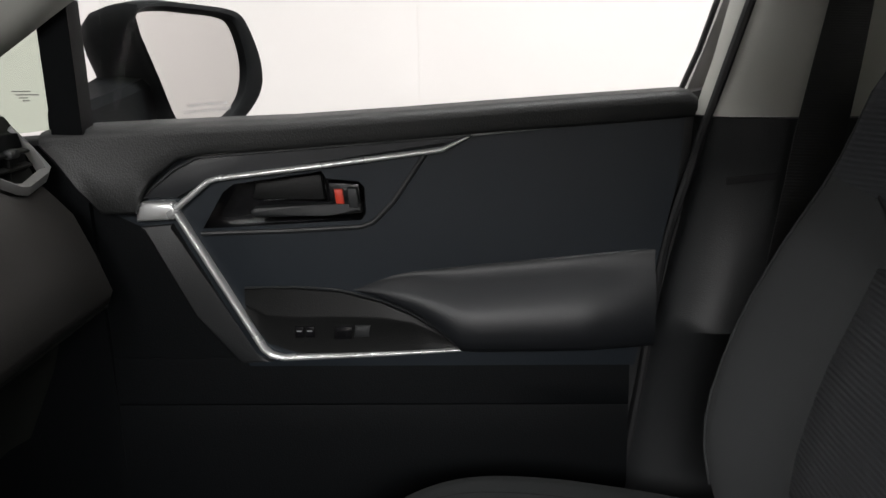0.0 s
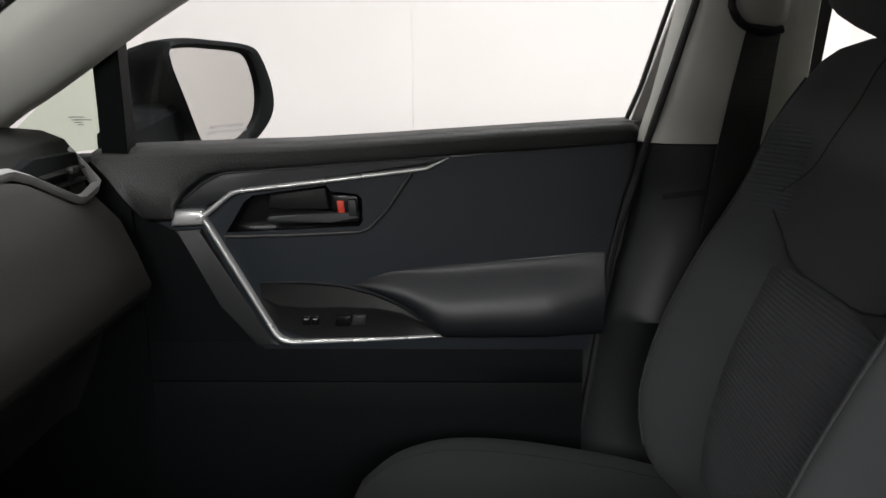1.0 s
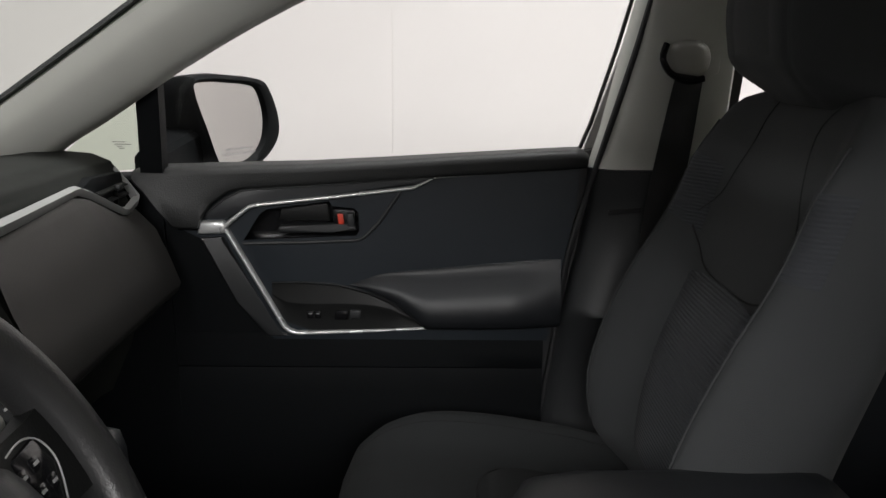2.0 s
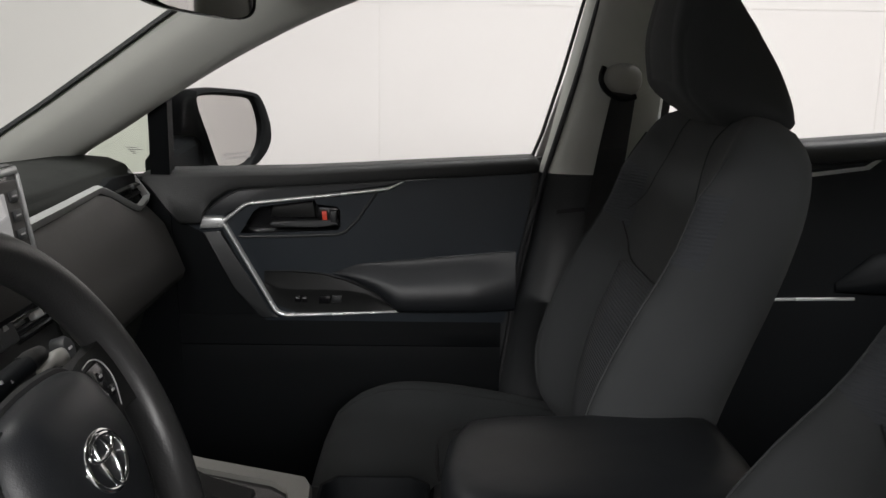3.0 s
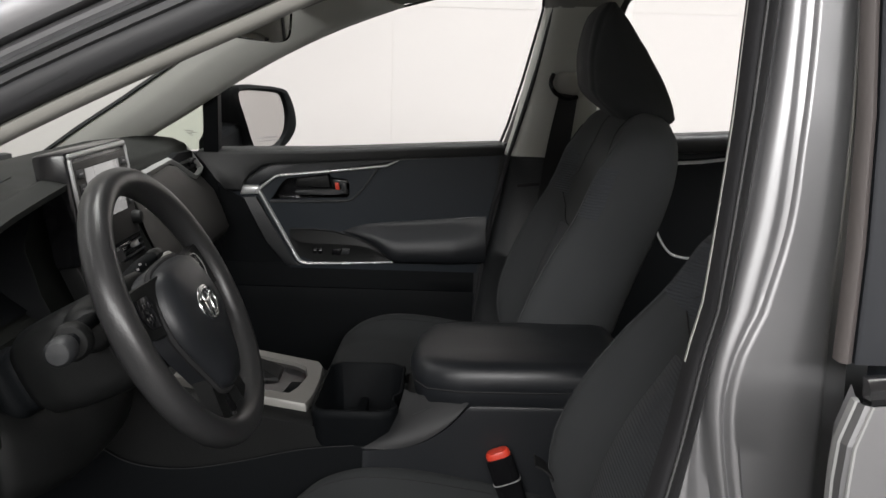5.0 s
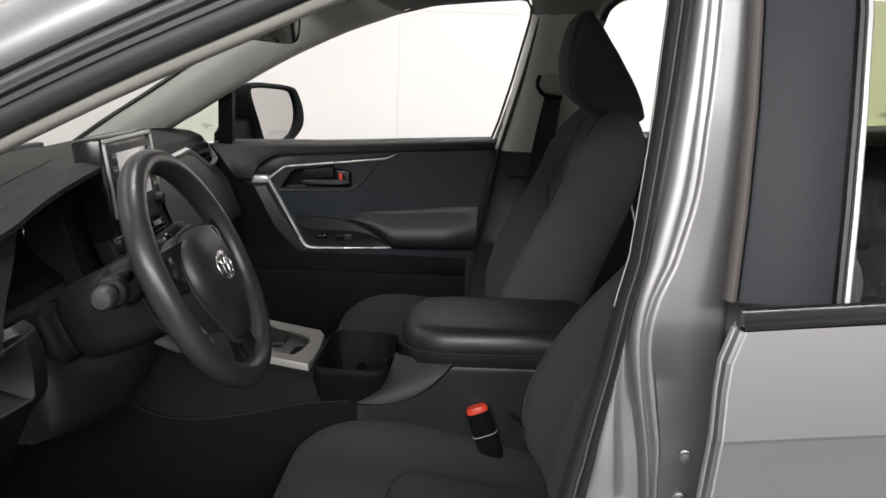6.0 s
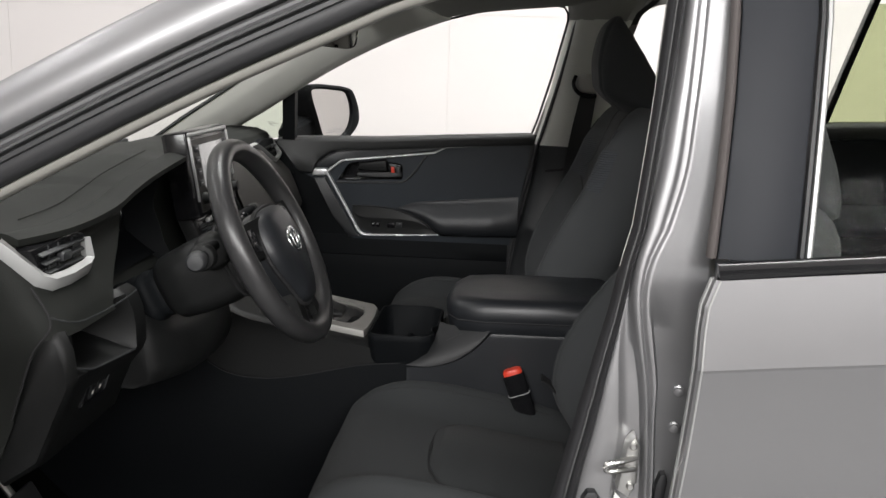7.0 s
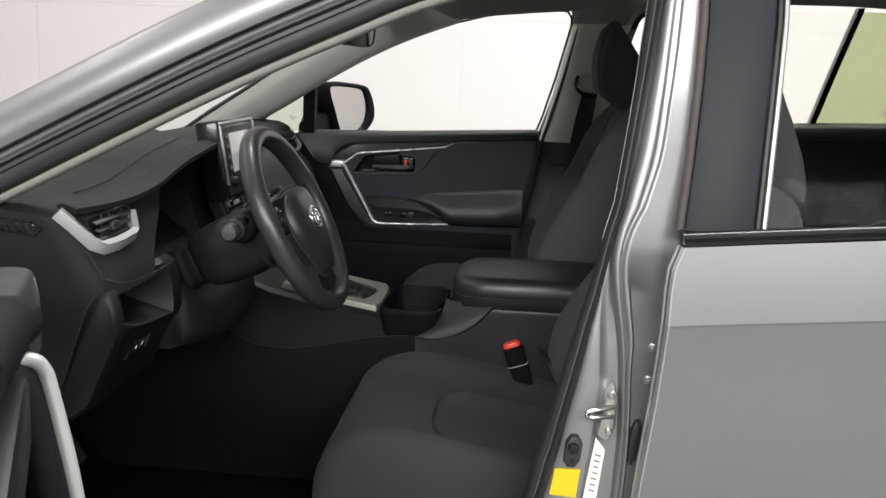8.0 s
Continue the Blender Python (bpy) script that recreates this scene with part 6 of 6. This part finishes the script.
# passenger seat belt with its guide on the B-pillar
gd = thing("seat_belt_guide", "grey seat belt guide on the B-pillar", "belt guide", (0.51, 0.69, 1.266))
part("guide_slot_panel", plate([(0.487, 1.331), (0.535, 1.361), (0.575, 1.351), (0.565, 1.256), (0.54, 1.241), (0.49, 1.256)], 0.683, 0.70, bevel=0.006), M_CREAM, gd)
part("guide_cover", skin([[(0.512 + a * k, 0.684 - dy, 1.278 + b * k) for a, b in oval(0.036, 0.030, 18, 2.4)] for k, dy in ((1.0, -0.005), (1.0, 0.006), (0.9, 0.014), (0.6, 0.019), (0.15, 0.020))]), M_GUIDE, gd, "grey plastic guide cover", smooth=60)
part("guide_loop", tube(smooth_path([(0.476, 0.672, 1.301), (0.470, 0.668, 1.278), (0.482, 0.664, 1.256), (0.508, 0.662, 1.244), (0.535, 0.664, 1.248)], 4), 0.0055, 8), M_GLOSS, gd, "black belt loop")
blt = thing("seat_belt", "black seat belt hanging down the B-pillar", "seat belt", (0.50, 0.68, 0.7))
rows = []
for x, y, z, w in ((0.514, 0.667, 1.256, 0.022), (0.500, 0.668, 1.16, 0.026), (0.490, 0.675, 1.08, 0.028), (0.480, 0.685, 0.98, 0.028), (0.465, 0.695, 0.85, 0.028), (0.45, 0.70, 0.70, 0.028), (0.43, 0.705, 0.45, 0.028)):
    rows.append([(x - w, y, z), (x + w, y + 0.004, z - 0.006), (x + w, y + 0.006, z - 0.006), (x - w, y + 0.002, z)])
part("webbing", skin(rows), M_BELT, blt, "black webbing")
part("belt_button", moved(lathe([(0.001, 0), (0.006, 0), (0.005, 0.003), (0.001, 0.004)], 10), pose(0.445, 0.668, 0.925, 90)), M_GUIDE, blt)

# rear view mirror
rv = thing("rear_view_mirror", "black interior mirror on the windscreen header", "mirror", (-0.10, 0.01, 1.38))
RV = pose(-0.094, 0.005, 1.384) @ Matrix.Rotation(radians(-15), 4, "Z") @ Matrix.Rotation(radians(5), 4, "Y")
shape = oval(0.122, 0.032, 28, 4.0)
rows = [[(x, a * k, b * (1 + 0.15 * a / 0.122) * k) for a, b in shape] for x, k in ((0.010, 0.93), (0.013, 0.97), (0.010, 1.0), (-0.005, 1.0), (-0.025, 0.85), (-0.035, 0.55))]
bm = skin(rows, caps=False)
bm.faces.new(bm.verts[-28:])
part("mirror_shell", moved(bm, RV), M_GLOSS, rv, "black mirror shell", smooth=45)
bm = bmesh.new()
bm.faces.new([bm.verts.new((0.0105, a * 0.94, b * (1 + 0.15 * a / 0.122) * 0.94)) for a, b in shape])
part("mirror_glass", moved(bm, RV), M_MIRROR, rv, "mirror glass")
part("mirror_stem", tube([(-0.12, 0.012, 1.385), (-0.15, 0.01, 1.42), (-0.175, 0.01, 1.47)], 0.012, 10), M_GLOSS, rv)
part("sensor_cover", skin([[(x, y, z) for y, z in ((-0.05, z0), (0.05, z0), (0.06, z0 + 0.03), (-0.06, z0 + 0.03))] for x, z0 in ((-0.22, 1.42), (-0.16, 1.455), (-0.09, 1.475))]), M_LOW, rv)

# sun visor edge under the header on the driver side
part("sun_visor", skin([[(x, -0.58, z), (x, -0.18, z + 0.03), (x, -0.18, z + 0.048), (x, -0.58, z + 0.02)] for x, z in ((-0.05, 1.43), (0.02, 1.437), (0.10, 1.445))]), M_HEADLINER, car, "grey sun visor")

# pedals and dead pedal
pd = thing("brake_pedal", "black rubber brake pedal", "pedal", (-0.6, -0.40, 0.45))
part("pedal_pad", moved(box(-0.006, 0.006, -0.05, 0.05, -0.03, 0.03, 0.004), pose(-0.60, -0.40, 0.47, 0, -30, 0)), M_RUBBER, pd)
part("pedal_arm", tube([(-0.61, -0.40, 0.47), (-0.70, -0.40, 0.60), (-0.72, -0.40, 0.75)], 0.008, 8), M_STEEL, pd)

# ---- rear cabin ----
rp = thing("rear_passenger_door", "closed rear door with black trim and bright strip", "car door", (1.0, 0.78, 0.4))
part("door_panel", plate([(0.66, 0.42), (1.45, 0.42), (1.55, 0.8), (1.50, 1.19), (0.72, 1.15), (0.66, 1.0)], 0.755, 0.80, bevel=0.012), M_LOW, rp, "soft black rear door panel")
part("sill_cap", skin([[(x, 0.755 + a, z + b) for a, b in ((0.05, -0.03), (0.05, 0.0), (0.0, 0.0), (-0.014, -0.005), (-0.020, -0.016), (-0.012, -0.045), (0.0, -0.05))] for x, z in ((0.66, 1.150), (0.9, 1.165), (1.2, 1.190), (1.55, 1.205))]), M_PLASTIC, rp, "black window sill cap", smooth=50)
part("bright_strip", plate([(0.70, 1.085), (0.86, 1.096), (1.015, 1.116), (1.048, 1.140), (1.058, 1.140), (1.022, 1.110), (0.86, 1.088), (0.70, 1.077)], 0.748, 0.76, bevel=0.0015), M_SILVER, rp, "thin bright strip")
part("dark_strip", plate([(0.70, 1.120), (0.86, 1.122), (1.04, 1.141), (1.01, 1.122), (0.86, 1.102), (0.70, 1.092)], 0.750, 0.76, bevel=0.0015), M_PAD, rp)
part("pocket_strip", tube(smooth_path([(0.74, 0.750, 1.02), (0.765, 0.750, 0.92), (0.80, 0.750, 0.862), (0.84, 0.750, 0.846), (0.9, 0.750, 0.846), (1.02, 0.750, 0.848)], 4), 0.0035, 6, up=(0, 1, 0)), M_SILVER, rp, "bright strip round the door pocket")
part("rear_armrest", skin([[(x, 0.757 - q * a, 0.86 + h * b) for a, b in ((0, 1), (0.5, 0.95), (0.9, 0.7), (1, 0.4), (0.8, 0.1), (0, 0))] for x, q, h in ((0.98, 0.01, 0.02), (1.05, 0.05, 0.08), (1.2, 0.06, 0.10), (1.4, 0.05, 0.10))], closed=False, caps=False), M_LOW, rp, smooth=70)
bm = plate([(0.66, 1.14), (1.187, 1.17), (1.263, 1.52), (0.66, 1.50)], 0, 0.004, bevel=0)
for v in bm.verts:
    v.co.y += interp(v.co.z, [(1.1, 0.785), (1.5, 0.69)])[0]
q = part("window_glass", bm, M_GLASS, rp, "clear rear side window")
q.visible_shadow = False
bm = plate([(1.205, 1.17), (1.62, 1.20), (1.60, 1.44), (1.5, 1.52), (1.284, 1.52)], 0, 0.004, bevel=0)
for v in bm.verts:
    v.co.y += interp(v.co.z, [(1.1, 0.785), (1.5, 0.69)])[0]
q = part("quarter_glass", bm, M_PRIV, rp, "olive-tinted rear quarter window")
q.visible_shadow = False
for k, z in enumerate((1.232, 1.226)):
    part("etched_print", plate([(1.395, z), (1.425 - 0.006 * k, z), (1.425 - 0.006 * k, z + 0.003), (1.395, z + 0.003)], 0.745, 0.747, bevel=0), M_PRINTDARK, rp)
part("window_divider", skin([[(x - 0.008, y, z), (x + 0.010, y, z), (x + 0.010, y + 0.03, z), (x - 0.008, y + 0.03, z)] for x, y, z in ((1.191, 0.76, 1.16), (1.230, 0.722, 1.34), (1.272, 0.675, 1.53))]), M_GLOSS, rp, "black window divider")
part("window_corner", plate([(0.624, 1.38), (0.627, 1.405), (0.632, 1.428), (0.637, 1.450), (0.647, 1.475), (0.665, 1.492), (0.691, 1.502), (0.74, 1.507), (0.74, 1.57), (0.59, 1.57), (0.58, 1.38)], 0.684, 0.712, bevel=0.004), M_HEADLINER, rp, "grey rounded corner of the window surround", smooth=50)
part("b_post", skin([[(x, y, z), (x + 0.02, y, z), (x + 0.02, y + 0.03, z), (x, y + 0.03, z)] for x, y, z in ((0.590, 0.745, 1.13), (0.598, 0.73, 1.25), (0.606, 0.70, 1.40), (0.625, 0.675, 1.47), (0.66, 0.660, 1.50), (0.72, 0.63, 1.57))]), M_RUBBER, rp)
part("outer_skin", plate([(0.545, 0.40), (0.98, 0.40), (0.98, 1.095), (0.545, 1.07)], 0.83, 0.885, bevel=0.008), M_PAINT, rp, "silver painted outer door skin")
bench = thing("rear_bench", "dark charcoal fabric rear bench seat", "car seat", (1.3, 0, 0.33))
part("bench_cushion", skin([[(x, y, z) for x, z in ((0.98, 0.40), (0.97, 0.58), (1.0, 0.64), (1.1, 0.655), (1.5, 0.61), (1.5, 0.40))] for y in (-0.66, -0.6, -0.1, 0.0, 0.1, 0.6, 0.66)]), M_FABRIC2, bench, "charcoal bench cushion", smooth=60)
part("bench_back", skin([[(x, y, z) for x, z in ((1.42, 0.58), (1.40, 0.70), (1.50, 1.0), (1.56, 1.12), (1.62, 1.14), (1.66, 1.10), (1.56, 0.58))] for y in (-0.66, -0.6, 0.0, 0.6, 0.66)]), M_FABRIC2, bench, "charcoal bench backrest", smooth=60)
part("rear_side_trim", plate([(1.5, 0.40), (2.05, 0.40), (2.05, 1.12), (1.55, 1.205)], 0.70, 0.80, bevel=0.01), M_LOW, car, "black load bay side trim")
part("rear_side_trim", plate([(1.5, 0.40), (2.05, 0.40), (2.05, 1.12), (1.55, 1.165)], -0.70, -0.80, bevel=0.01), M_LOW, car)
for s in (1, -1):
    part("rear_pillar", skin([[(x0, y * s, z), (x1, y * s, z), (x1, (y + 0.06) * s, z), (x0, (y + 0.06) * s, z)] for x0, x1, y, z in ((1.62, 2.1, 0.73, 1.15), (1.60, 2.1, 0.70, 1.35), (1.52, 2.1, 0.66, 1.52))]), M_HEADLINER, car, "grey rear pillar trim")
# wheels of the car
wheel_at = [(-1.28, -0.80), (-1.28, 0.80), (1.41, -0.80), (1.41, 0.80)]
for k, (x, y) in enumerate(wheel_at):
    wh = part("road_wheel", moved(lathe([(0.30, -0.10), (0.345, -0.09), (0.352, -0.03), (0.352, 0.03), (0.345, 0.09), (0.30, 0.10)], 40), pose(x, y, 0.352, 90)), M_RUBBER, car, "black road tyre", smooth=50)
    part("rim", moved(lathe([(0.02, -0.06), (0.22, -0.085), (0.235, -0.085), (0.235, 0.085), (0.22, 0.085), (0.02, 0.06)], 32), pose(x, y, 0.352, 90)), M_SILVERPAINT, wh)
